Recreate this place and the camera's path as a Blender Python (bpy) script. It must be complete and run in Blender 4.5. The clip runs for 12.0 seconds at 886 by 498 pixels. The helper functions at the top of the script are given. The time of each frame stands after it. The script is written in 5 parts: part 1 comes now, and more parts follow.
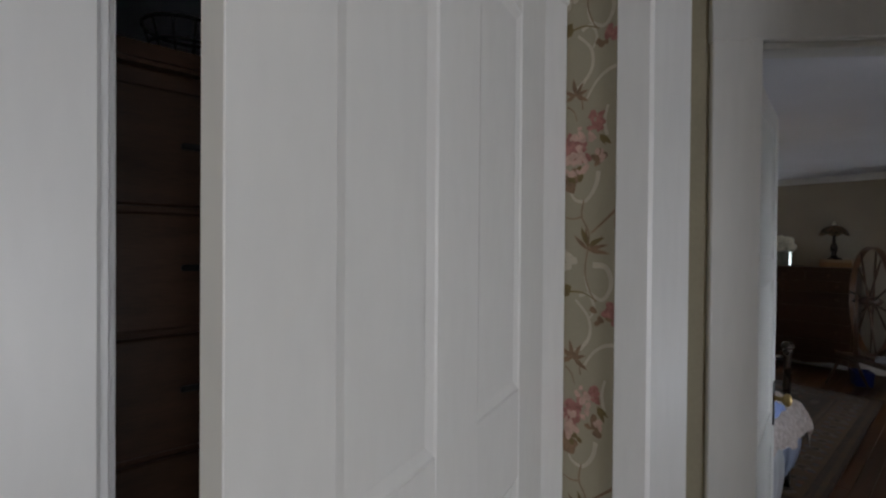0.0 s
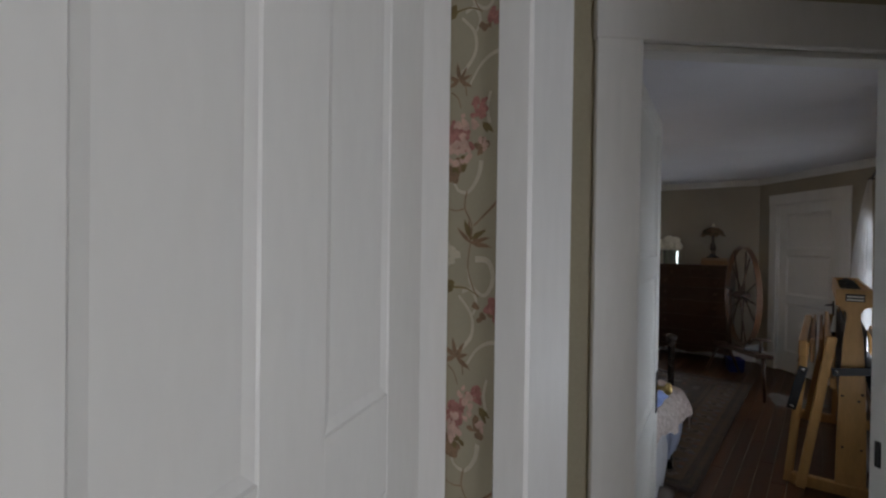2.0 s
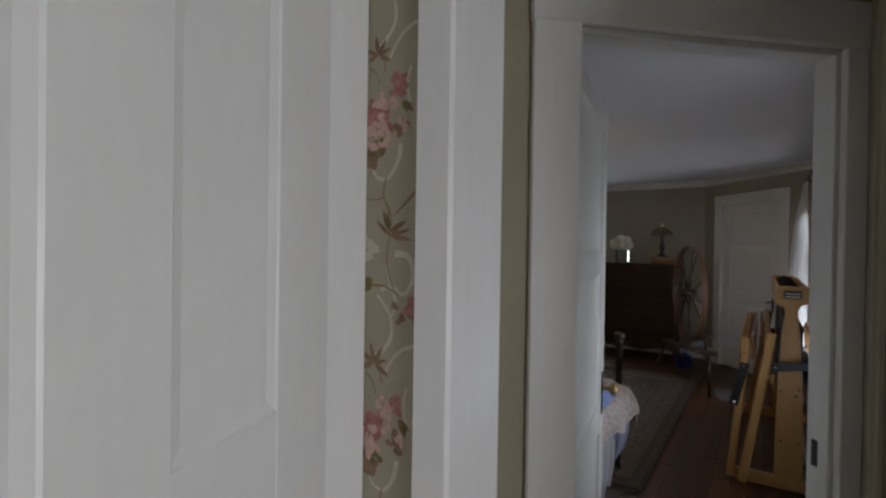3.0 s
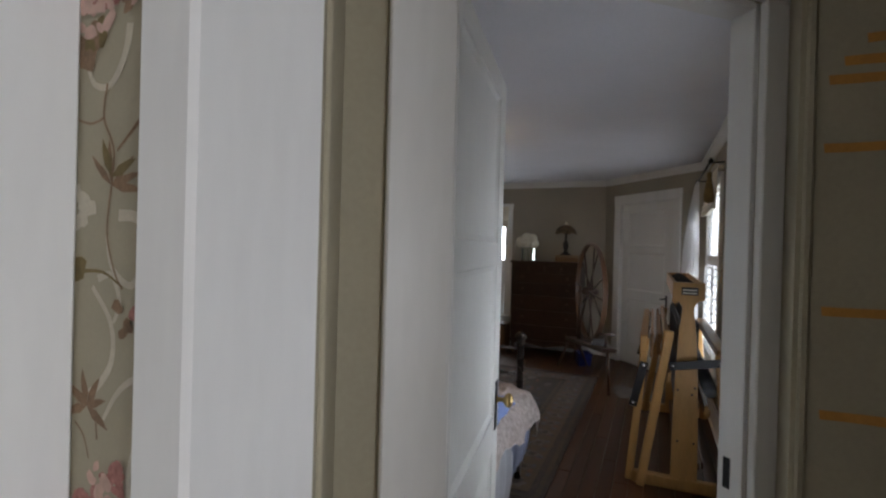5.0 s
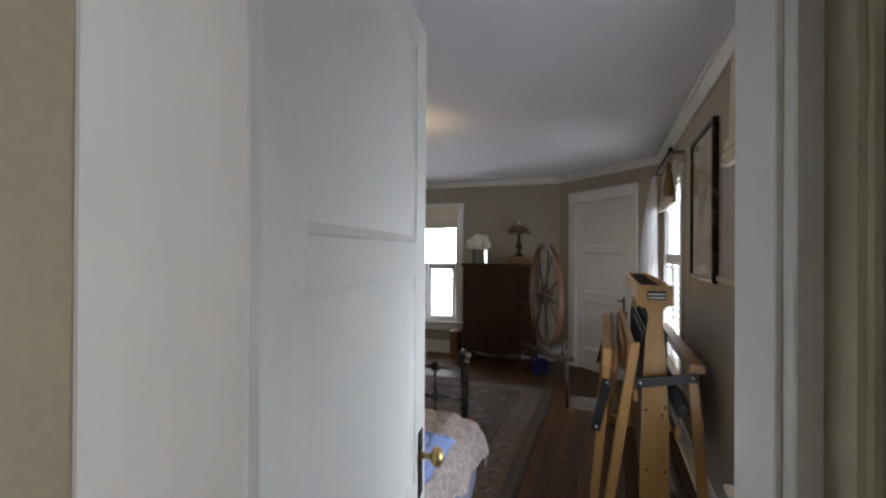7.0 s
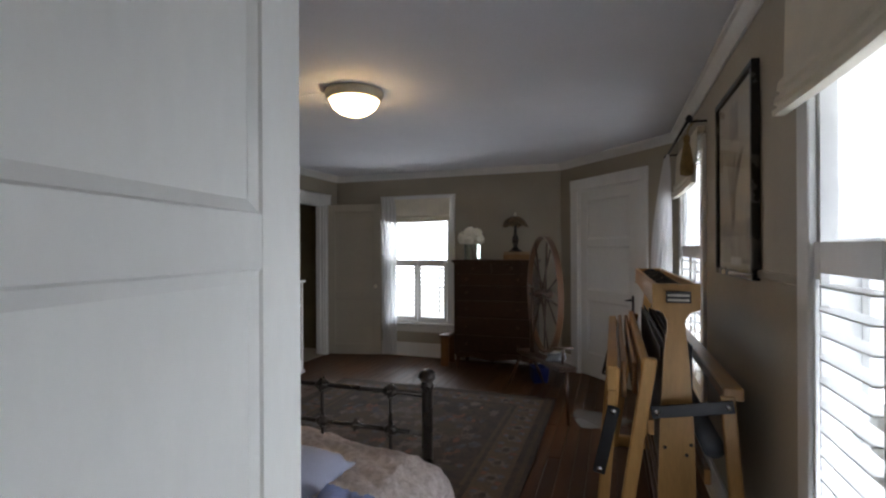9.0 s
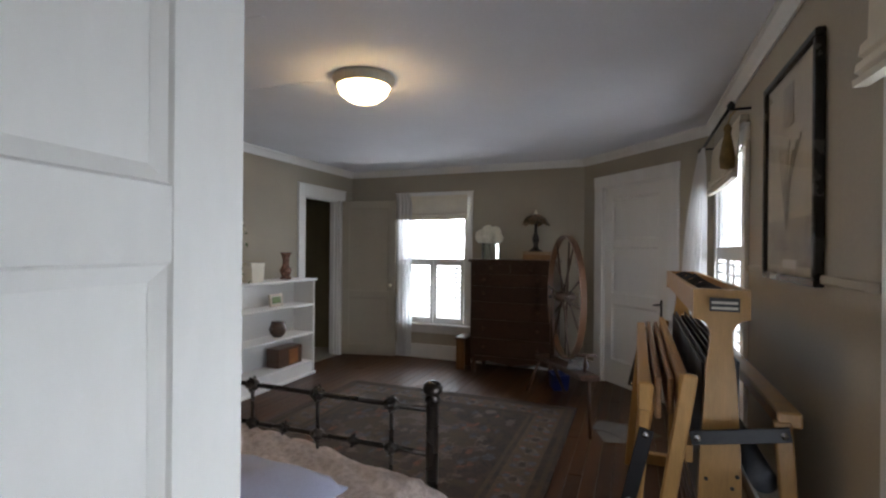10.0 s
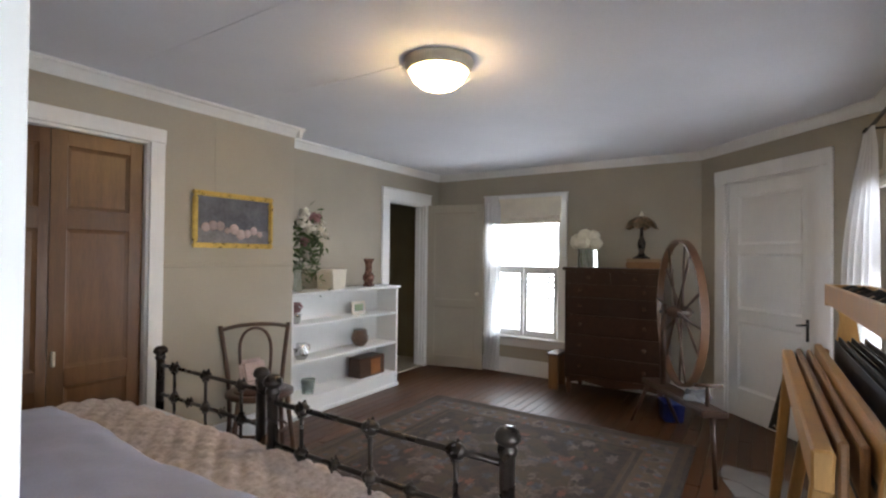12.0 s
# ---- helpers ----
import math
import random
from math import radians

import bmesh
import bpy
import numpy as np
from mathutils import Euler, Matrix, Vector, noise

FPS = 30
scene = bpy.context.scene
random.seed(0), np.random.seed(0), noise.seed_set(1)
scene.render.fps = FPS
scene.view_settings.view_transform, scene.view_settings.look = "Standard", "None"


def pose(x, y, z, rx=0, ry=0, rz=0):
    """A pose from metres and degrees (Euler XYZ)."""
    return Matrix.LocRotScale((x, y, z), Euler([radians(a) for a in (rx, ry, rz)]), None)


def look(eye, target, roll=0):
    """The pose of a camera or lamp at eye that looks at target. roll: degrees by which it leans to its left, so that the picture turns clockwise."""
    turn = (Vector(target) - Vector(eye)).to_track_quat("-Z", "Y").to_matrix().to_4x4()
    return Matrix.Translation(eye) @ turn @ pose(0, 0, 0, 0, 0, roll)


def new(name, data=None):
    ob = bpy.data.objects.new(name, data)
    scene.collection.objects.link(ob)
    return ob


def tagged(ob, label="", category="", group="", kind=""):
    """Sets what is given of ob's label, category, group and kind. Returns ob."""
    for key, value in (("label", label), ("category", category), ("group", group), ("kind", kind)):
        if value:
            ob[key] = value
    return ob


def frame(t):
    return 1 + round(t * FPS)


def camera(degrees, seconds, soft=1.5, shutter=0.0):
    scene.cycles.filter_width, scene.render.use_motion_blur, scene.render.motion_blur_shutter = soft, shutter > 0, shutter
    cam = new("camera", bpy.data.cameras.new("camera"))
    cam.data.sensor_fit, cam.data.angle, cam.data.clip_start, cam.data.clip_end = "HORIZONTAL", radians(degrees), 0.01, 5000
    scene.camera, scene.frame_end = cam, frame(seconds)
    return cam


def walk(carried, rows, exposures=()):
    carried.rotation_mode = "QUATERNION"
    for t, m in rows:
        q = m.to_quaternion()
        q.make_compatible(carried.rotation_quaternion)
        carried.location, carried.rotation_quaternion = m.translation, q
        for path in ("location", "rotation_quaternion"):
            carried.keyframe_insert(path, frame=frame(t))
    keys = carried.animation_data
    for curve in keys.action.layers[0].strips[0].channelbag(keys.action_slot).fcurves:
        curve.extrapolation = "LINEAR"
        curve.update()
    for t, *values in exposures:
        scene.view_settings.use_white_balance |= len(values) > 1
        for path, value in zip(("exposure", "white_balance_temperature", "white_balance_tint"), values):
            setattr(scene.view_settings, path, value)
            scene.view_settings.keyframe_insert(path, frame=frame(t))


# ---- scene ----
cam = camera(84.9, 12.0, soft=2.3)
METRES, EYE, TILT, LEAN, TURN = 2.4, 1.47, 0.0, 0.0, -42.3
ROWS = [
    (0.0, 0.0, 0.0, 0.0, 0.0, -0.55, -0.46),
    (0.5, 0.009, 0.0054, -0.0002, -2.33, -0.7, -0.7),
    (1.0, 0.0168, 0.0108, -0.0006, -5.07, -0.69, -0.88),
    (1.5, 0.0275, 0.0211, -0.0036, -7.46, -0.74, -0.76),
    (2.0, 0.0418, 0.0331, -0.0059, -9.55, -0.54, -0.77),
    (2.5, 0.0655, 0.0493, -0.0075, -11.73, -0.51, -0.73),
    (3.0, 0.087, 0.0717, -0.0114, -14.14, -0.46, -0.86),
    (5.0, 0.1943, 0.1976, -0.03, -24.13, -0.28, -1.54),
    (5.5, 0.2251, 0.2357, -0.0278, -26.03, -0.14, -1.5),
    (6.0, 0.2563, 0.2764, -0.0302, -27.5, 0.07, -1.23),
    (6.5, 0.2928, 0.3144, -0.0305, -28.68, 0.21, -0.78),
    (8.5, 0.481, 0.4771, -0.0385, -29.01, 0.18, 0.42),
    (9.0, 0.5265, 0.5211, -0.0437, -28.35, -0.02, 0.26),
    (9.5, 0.5591, 0.5589, -0.0464, -27.39, -0.18, -0.11),
    (10.0, 0.5832, 0.5939, -0.0483, -25.98, -0.06, -0.49),
    (10.5, 0.6107, 0.6297, -0.0443, -23.8, 0.13, -0.7),
    (11.0, 0.6358, 0.6652, -0.0474, -20.87, 0.47, -0.7),
    (11.5, 0.6531, 0.6966, -0.0508, -17.77, 0.74, -0.81),
    (12.0, 0.669, 0.7291, -0.0514, -14.87, 0.68, -0.65),
]
walk(cam, [(t, pose(0, 0, EYE, TILT, LEAN, TURN) @ pose(METRES * x, METRES * y, METRES * z, 90 + pitch, roll, yaw)) for t, x, y, z, yaw, pitch, roll in ROWS],
     exposures=[(0.0, -1.02), (3.0, -0.82), (5.0, -0.42), (5.5, -0.32), (6.5, 0.14), (8.5, -0.2), (9.0, -0.3), (9.5, -0.28), (10.5, 0.44), (11.0, 0.62), (12.0, 0.74)])

# ---------------------------------------------------------------- light
world = bpy.data.worlds.new("world")
scene.world = world
world.use_nodes = True
wn = world.node_tree
sky = wn.nodes.new("ShaderNodeTexSky")
sky.sky_type, sky.sun_disc = "NISHITA", False
sky.sun_elevation, sky.sun_rotation = radians(48), radians(-70)
wn.nodes["Background"].inputs["Strength"].default_value = 0.14
wn.links.new(sky.outputs[0], wn.nodes["Background"].inputs["Color"])

sun = new("sun", bpy.data.lights.new("sun", "SUN"))
sun.data.energy, sun.data.angle, sun.data.color = 4.0, radians(2), (1.0, 0.95, 0.88)
sun.matrix_world = look((-6, 7, 8), (0, 0, 0))


def window_light(eye, target, sx, sy, watts, color=(0.82, 0.89, 1.0)):
    ob = new("window_daylight", bpy.data.lights.new("window_daylight", "AREA"))
    ob.data.shape, ob.data.size, ob.data.size_y = "RECTANGLE", sx, sy
    ob.data.energy, ob.data.color = watts, color
    ob.matrix_world = look(eye, target)
    return ob


# ---------------------------------------------------------------- materials
def mat(name, color, rough=0.6, var=0.12, scale=6.0, bump=0.1, grain=60.0, metal=0.0, stretch=(1, 1, 1), second=None, spec=0.5):
    m = bpy.data.materials.new(name)
    m.use_nodes = True
    nt = m.node_tree
    b = nt.nodes["Principled BSDF"]
    tc = nt.nodes.new("ShaderNodeTexCoord")
    mp = nt.nodes.new("ShaderNodeMapping")
    mp.inputs["Scale"].default_value = stretch
    nt.links.new(tc.outputs["Object"], mp.inputs["Vector"])
    n1 = nt.nodes.new("ShaderNodeTexNoise")
    n1.inputs["Scale"].default_value, n1.inputs["Detail"].default_value = scale, 5
    n2 = nt.nodes.new("ShaderNodeTexNoise")
    n2.inputs["Scale"].default_value, n2.inputs["Detail"].default_value = grain, 3
    for n in (n1, n2):
        nt.links.new(mp.outputs[0], n.inputs["Vector"])
    mixn = nt.nodes.new("ShaderNodeMath")
    mixn.operation = "MULTIPLY_ADD"
    mixn.inputs[1].default_value = 0.35
    nt.links.new(n2.outputs["Fac"], mixn.inputs[0])
    half = nt.nodes.new("ShaderNodeMath")
    half.operation = "MULTIPLY"
    half.inputs[1].default_value = 0.65
    nt.links.new(n1.outputs["Fac"], half.inputs[0])
    nt.links.new(half.outputs[0], mixn.inputs[2])
    ramp = nt.nodes.new("ShaderNodeValToRGB")
    c2 = second or [c * (1 - var) for c in color]
    c1 = [min(1, c * (1 + var * 0.6)) for c in color]
    ramp.color_ramp.elements[0].position, ramp.color_ramp.elements[1].position = 0.36, 0.64
    ramp.color_ramp.elements[0].color, ramp.color_ramp.elements[1].color = (*c2, 1), (*c1, 1)
    nt.links.new(mixn.outputs[0], ramp.inputs[0])
    hs = nt.nodes.new("ShaderNodeHueSaturation")
    oi = nt.nodes.new("ShaderNodeObjectInfo")
    mr = nt.nodes.new("ShaderNodeMapRange")
    mr.inputs["To Min"].default_value, mr.inputs["To Max"].default_value = 1 - var * 0.5, 1 + var * 0.5
    nt.links.new(oi.outputs["Random"], mr.inputs["Value"])
    nt.links.new(mr.outputs[0], hs.inputs["Value"])
    nt.links.new(ramp.outputs[0], hs.inputs["Color"])
    nt.links.new(hs.outputs[0], b.inputs["Base Color"])
    b.inputs["Metallic"].default_value = metal
    b.inputs["Specular IOR Level"].default_value = spec
    rr = nt.nodes.new("ShaderNodeMapRange")
    rr.inputs["To Min"].default_value, rr.inputs["To Max"].default_value = max(0.03, rough - 0.1), min(1, rough + 0.1)
    nt.links.new(n1.outputs["Fac"], rr.inputs["Value"])
    nt.links.new(rr.outputs[0], b.inputs["Roughness"])
    bp = nt.nodes.new("ShaderNodeBump")
    bp.inputs["Strength"].default_value, bp.inputs["Distance"].default_value = bump, 0.004
    nt.links.new(mixn.outputs[0], bp.inputs["Height"])
    nt.links.new(bp.outputs[0], b.inputs["Normal"])
    return m


def bsdf(m):
    return m.node_tree.nodes["Principled BSDF"]


WALL = mat("taupe_wall_paint", (0.385, 0.345, 0.275), 0.7, 0.07, 2.5, 0.12, 90)
OLIVE = mat("sage_wall_paint", (0.39, 0.35, 0.25), 0.65, 0.09, 3, 0.12, 80)
CEIL = mat("ceiling_paint", (0.80, 0.81, 0.86), 0.8, 0.04, 2, 0.08, 70)
TRIM = mat("white_trim_paint", (0.77, 0.77, 0.76), 0.38, 0.05, 4, 0.1, 40, stretch=(1, 1, 0.2))
DOORP = mat("white_door_paint", (0.80, 0.80, 0.78), 0.4, 0.04, 3, 0.14, 45, stretch=(1, 1, 0.3))
TAUPED = mat("taupe_door_paint", (0.40, 0.36, 0.29), 0.55, 0.06, 3, 0.1, 45)
FLOORM = mat("stained_floor_board", (0.072, 0.027, 0.0085), 0.42, 0.45, 3, 0.25, 30, stretch=(0.6, 7, 7), spec=0.38)
GAPM = mat("floor_underlay", (0.03, 0.02, 0.012), 0.9)
DARKWOOD = mat("dark_walnut_wood", (0.075, 0.036, 0.02), 0.35, 0.35, 3, 0.15, 25, stretch=(1.2, 1.2, 7))
DRESSW = mat("dresser_wood", (0.038, 0.016, 0.008), 0.33, 0.35, 3, 0.15, 25, stretch=(7, 1, 7))
CLOSETW = mat("stained_closet_wood", (0.14, 0.064, 0.021), 0.36, 0.24, 3.5, 0.15, 22, stretch=(6, 6, 0.8))
MAPLE = mat("maple_wood", (0.42, 0.235, 0.08), 0.4, 0.18, 3, 0.08, 25, stretch=(5, 5, 0.9))
MAPLE2 = mat("brown_board_wood", (0.27, 0.145, 0.065), 0.45, 0.25, 3, 0.1, 25, stretch=(0.8, 6, 6))
WHEELW = mat("spinning_wheel_wood", (0.05, 0.024, 0.013), 0.42, 0.3, 4, 0.12, 30)
RIMW = mat("wheel_rim_wood", (0.10, 0.047, 0.022), 0.4, 0.25, 4, 0.12, 30)
BRONZE = mat("dark_bronze_metal", (0.055, 0.047, 0.042), 0.28, 0.3, 12, 0.1, 60, metal=0.7)
BLACKM = mat("black_metal", (0.025, 0.025, 0.028), 0.45, 0.25, 10, 0.1, 60, metal=0.4)
BRASS = mat("aged_brass", (0.45, 0.33, 0.14), 0.3, 0.2, 20, 0.05, 80, metal=1.0)
NICKEL = mat("satin_nickel", (0.68, 0.62, 0.49), 0.45, 0.1, 12, 0.03, 60, metal=0.15)
GOLD = mat("gilt_frame", (0.62, 0.42, 0.11), 0.3, 0.25, 25, 0.2, 90, metal=0.7)
LINEN = mat("cream_linen", (0.74, 0.69, 0.58), 0.85, 0.08, 8, 0.25, 220)
LILAC = mat("lilac_bedding", (0.36, 0.38, 0.50), 0.9, 0.1, 6, 0.25, 160)
BLUEC = mat("blue_pillowcase", (0.24, 0.32, 0.62), 0.85, 0.12, 7, 0.2, 160)
SHEET = mat("white_sheet", (0.75, 0.76, 0.80), 0.85, 0.05, 6, 0.2, 160)
WHITES = mat("white_shelf_paint", (0.80, 0.80, 0.79), 0.35, 0.04, 5, 0.08, 50)
GREENL = mat("green_leaf", (0.085, 0.13, 0.03), 0.5, 0.4, 9, 0.1, 40)
PETALW = mat("cream_petal", (0.78, 0.74, 0.62), 0.7, 0.1, 20, 0.1, 60)
PETALP = mat("dusty_pink_petal", (0.30, 0.15, 0.15), 0.7, 0.25, 20, 0.1, 60)
CERAM = mat("brown_stoneware", (0.085, 0.048, 0.03), 0.3, 0.4, 14, 0.1, 60)
CERAMP = mat("painted_porcelain", (0.24, 0.12, 0.085), 0.25, 0.5, 22, 0.05, 60, second=(0.06, 0.025, 0.02))
SILVER = mat("polished_pewter", (0.55, 0.55, 0.55), 0.2, 0.15, 14, 0.05, 60, metal=0.9)
BLUEP = mat("blue_plastic", (0.015, 0.03, 0.17), 0.4, 0.15, 8, 0.05, 40)
PAPER = mat("aged_paper", (0.62, 0.58, 0.50), 0.8, 0.12, 7, 0.05, 60)
ARTG = mat("grey_print_ink", (0.42, 0.39, 0.35), 0.8, 0.35, 9, 0.02, 60)
PAINTBG = mat("slate_canvas", (0.13, 0.13, 0.15), 0.6, 0.45, 7, 0.1, 40)
PEACH = mat("peach_canvas_paint", (0.36, 0.27, 0.25), 0.6, 0.4, 20, 0.1, 60, second=(0.32, 0.24, 0.22))
TAPE = mat("ochre_masking_tape", (0.55, 0.27, 0.06), 0.6, 0.15, 20, 0.15, 120)
PAPERBG = mat("sage_wallpaper", (0.41, 0.37, 0.27), 0.75, 0.06, 10, 0.06, 200)
PAPERW = mat("wallpaper_ivory_ink", (0.56, 0.52, 0.42), 0.75, 0.12, 20, 0.05, 200)
PAPERP = mat("wallpaper_rose_ink", (0.37, 0.18, 0.155), 0.75, 0.35, 60, 0.05, 200, second=(0.24, 0.10, 0.085))
PAPERB = mat("wallpaper_brown_ink", (0.29, 0.19, 0.115), 0.75, 0.35, 30, 0.05, 200)
PAPERO = mat("wallpaper_olive_ink", (0.20, 0.15, 0.06), 0.75, 0.25, 30, 0.05, 200)
# Dark brown that puts the gloom of unlit rooms into the wall colour.
DARKROOM = mat("unlit_room_brown", (0.16, 0.13, 0.07), 0.8, 0.15, 3)
CARPET = mat("beige_carpet", (0.42, 0.38, 0.31), 0.95, 0.15, 30, 0.4, 260)
# Made-up pale ground, light enough to look blown out between the louvres.
PALEGROUND = mat("pale_bright_ground", (0.48, 0.46, 0.42), 0.9, 0.2, 0.6, 0.3, 20)
FRAMEB = mat("black_frame_lacquer", (0.02, 0.018, 0.017), 0.25, 0.2, 12, 0.05, 50)
SLATE = mat("grey_cloth", (0.12, 0.13, 0.15), 0.9, 0.2, 8, 0.3, 120)

GLASS = bpy.data.materials.new("window_glass")
GLASS.use_nodes = True
bsdf(GLASS).inputs["Transmission Weight"].default_value = 1.0
bsdf(GLASS).inputs["Roughness"].default_value = 0.0
bsdf(GLASS).inputs["IOR"].default_value = 1.08
GREENGLASS = bpy.data.materials.new("green_glass")
GREENGLASS.use_nodes = True
bsdf(GREENGLASS).inputs["Base Color"].default_value = (0.80, 0.88, 0.84, 1)
bsdf(GREENGLASS).inputs["Transmission Weight"].default_value = 0.9
bsdf(GREENGLASS).inputs["Roughness"].default_value = 0.05
bsdf(GREENGLASS).inputs["IOR"].default_value = 1.3

SHEER = bpy.data.materials.new("sheer_voile")
SHEER.use_nodes = True
_nt = SHEER.node_tree
_out = _nt.nodes["Material Output"]
_nt.nodes.remove(_nt.nodes["Principled BSDF"])
_d, _t, _tr, _m1, _m2 = (_nt.nodes.new(k) for k in ("ShaderNodeBsdfDiffuse", "ShaderNodeBsdfTranslucent", "ShaderNodeBsdfTransparent", "ShaderNodeMixShader", "ShaderNodeMixShader"))
_d.inputs[0].default_value = _t.inputs[0].default_value = (0.85, 0.85, 0.86, 1)
_m1.inputs[0].default_value, _m2.inputs[0].default_value = 0.6, 0.2
_nt.links.new(_d.outputs[0], _m1.inputs[1]); _nt.links.new(_t.outputs[0], _m1.inputs[2])
_nt.links.new(_m1.outputs[0], _m2.inputs[1]); _nt.links.new(_tr.outputs[0], _m2.inputs[2])
_nt.links.new(_m2.outputs[0], _out.inputs[0])

GLOW = bpy.data.materials.new("lit_lamp_glass")
GLOW.use_nodes = True
bsdf(GLOW).inputs["Base Color"].default_value = (0.9, 0.85, 0.75, 1)
bsdf(GLOW).inputs["Emission Color"].default_value = (1.0, 0.67, 0.32, 1)
bsdf(GLOW).inputs["Emission Strength"].default_value = 31.0

# Glowing surface that stands in for the overexposed outdoors beyond the windows.
OUTGLOW = bpy.data.materials.new("blown_out_view")
OUTGLOW.use_nodes = True
bsdf(OUTGLOW).inputs["Base Color"].default_value = (0.2, 0.2, 0.2, 1)
bsdf(OUTGLOW).inputs["Emission Color"].default_value = (0.93, 0.97, 1.0, 1)
bsdf(OUTGLOW).inputs["Emission Strength"].default_value = 3.5


# ---------------------------------------------------------------- mesh helpers
def part(name, bm, material, parent=None, label=""):
    me = bpy.data.meshes.new(name)
    bm.to_mesh(me)
    bm.free()
    me.materials.append(material)
    ob = new(name, me)
    if parent:
        ob.parent = parent
    if label:
        ob["label"] = label
    return ob


def shared(name, mesh, parent, m=None):
    ob = new(name, mesh)
    ob.parent = parent
    if m is not None:
        ob.matrix_basis = m
    return ob


def thing(name, label, category, m=None, group="", kind=""):
    ob = new(name)
    ob.empty_display_size = 0.1
    if m is not None:
        ob.matrix_basis = m
    return tagged(ob, label, category, group, kind)


def boxm(bm, lo, hi, bevel=0.0, m=None, seg=1):
    lo, hi = Vector(lo), Vector(hi)
    mm = Matrix.Translation((lo + hi) / 2) @ Matrix.Diagonal((*(hi - lo), 1))
    if m is not None:
        mm = m @ mm
    r = bmesh.ops.create_cube(bm, size=1, matrix=mm)
    if bevel:
        es = list({e for v in r["verts"] for e in v.link_edges})
        bmesh.ops.bevel(bm, geom=es, offset=bevel, segments=seg, affect="EDGES", clamp_overlap=True)
    return bm


def box(lo, hi, bevel=0.0, m=None, seg=1):
    return boxm(bmesh.new(), lo, hi, bevel, m, seg)


def smooth(bm, sharp=40):
    for f in bm.faces:
        f.smooth = True
    for e in bm.edges:
        if len(e.link_faces) == 2 and e.calc_face_angle(0) > radians(sharp):
            e.smooth = False
    return bm


def lathe(bm, profile, n=24, m=None, sharp=40):
    """profile: (radius, z) from bottom to top."""
    m = m or Matrix.Identity(4)
    rings = []
    for r, z in profile:
        rings.append([bm.verts.new(m @ Vector((max(r, 1e-4) * math.cos(2 * math.pi * i / n), max(r, 1e-4) * math.sin(2 * math.pi * i / n), z))) for i in range(n)])
    for a, b in zip(rings, rings[1:]):
        for i in range(n):
            bm.faces.new((a[i], a[(i + 1) % n], b[(i + 1) % n], b[i]))
    bm.faces.new(list(reversed(rings[0])))
    bm.faces.new(rings[-1])
    return smooth(bm, sharp)


def rod(bm, a, b, r, n=10, r2=None):
    a, b = Vector(a), Vector(b)
    d = b - a
    m = Matrix.Translation(a) @ d.to_track_quat("Z", "Y").to_matrix().to_4x4()
    return lathe(bm, [(r, 0), (r2 if r2 is not None else r, d.length)], n, m)


def tube(bm, pts, r, n=8, closed=False):
    pts = [Vector(p) for p in pts]
    k = len(pts)
    rings, up = [], None
    for i, p in enumerate(pts):
        a = pts[i - 1] if (i or closed) else p
        b = pts[(i + 1) % k] if (i < k - 1 or closed) else p
        t = (b - a).normalized()
        if up is None:
            up = t.orthogonal().normalized()
        up = (up - t * up.dot(t)).normalized()
        s = t.cross(up)
        rings.append([bm.verts.new(p + r * (math.cos(2 * math.pi * j / n) * up + math.sin(2 * math.pi * j / n) * s)) for j in range(n)])
    for i in range(k if closed else k - 1):
        a, b = rings[i], rings[(i + 1) % k]
        for j in range(n):
            bm.faces.new((a[j], a[(j + 1) % n], b[(j + 1) % n], b[j]))
    if not closed:
        bm.faces.new(list(reversed(rings[0])))
        bm.faces.new(rings[-1])
    return smooth(bm)


def prism(bm, poly, depth, m=None):
    """poly in x, z; extruded along y from 0 to depth."""
    m = m or Matrix.Identity(4)
    a = [bm.verts.new(m @ Vector((x, 0, z))) for x, z in poly]
    b = [bm.verts.new(m @ Vector((x, depth, z))) for x, z in poly]
    bm.faces.new(a)
    bm.faces.new(list(reversed(b)))
    for i in range(len(poly)):
        j = (i + 1) % len(poly)
        bm.faces.new((a[i], b[i], b[j], a[j]))
    bmesh.ops.recalc_face_normals(bm, faces=bm.faces)
    return bm


def run(p0, p1):
    """Pose with x along p0 to p1, y to the left of it, and the length."""
    d = Vector((p1[0] - p0[0], p1[1] - p0[1], 0))
    return Matrix.Translation((p0[0], p0[1], 0)) @ Matrix.Rotation(math.atan2(d.y, d.x), 4, "Z"), d.length


# ---------------------------------------------------------------- plan
H = 2.34                       # ceiling
XF, YL, YR, YC = 7.50, 3.60, -0.45, 3.30
HALL_Y, TAPE_X = 0.70, 2.02
K0, K1 = (1.401, 0.565), (2.165, -0.268)          # doorway wall, hall side
DG0, DG1 = (XF, 0.64), (6.30, YR)               # diagonal wall


def wall(name, p0, p1, thick, openings=(), material=WALL, z1=H, label=""):
    """Wall from p0 to p1; its body lies to the left by thick. openings: (s0, s1, z0, z1)."""
    m, length = run(p0, p1)
    bm = bmesh.new()
    lo, hi = min(0, thick), max(0, thick)
    s = 0
    for a, b, za, zb in sorted(openings):
        boxm(bm, (s, lo, 0), (a, hi, z1), m=m)
        if za > 0:
            boxm(bm, (a, lo, 0), (b, hi, za), m=m)
        boxm(bm, (a, lo, zb), (b, hi, z1), m=m)
        s = b
    boxm(bm, (s, lo, 0), (length, hi, z1), m=m)
    return tagged(part(name, bm, material), label, "wall", kind="structure")


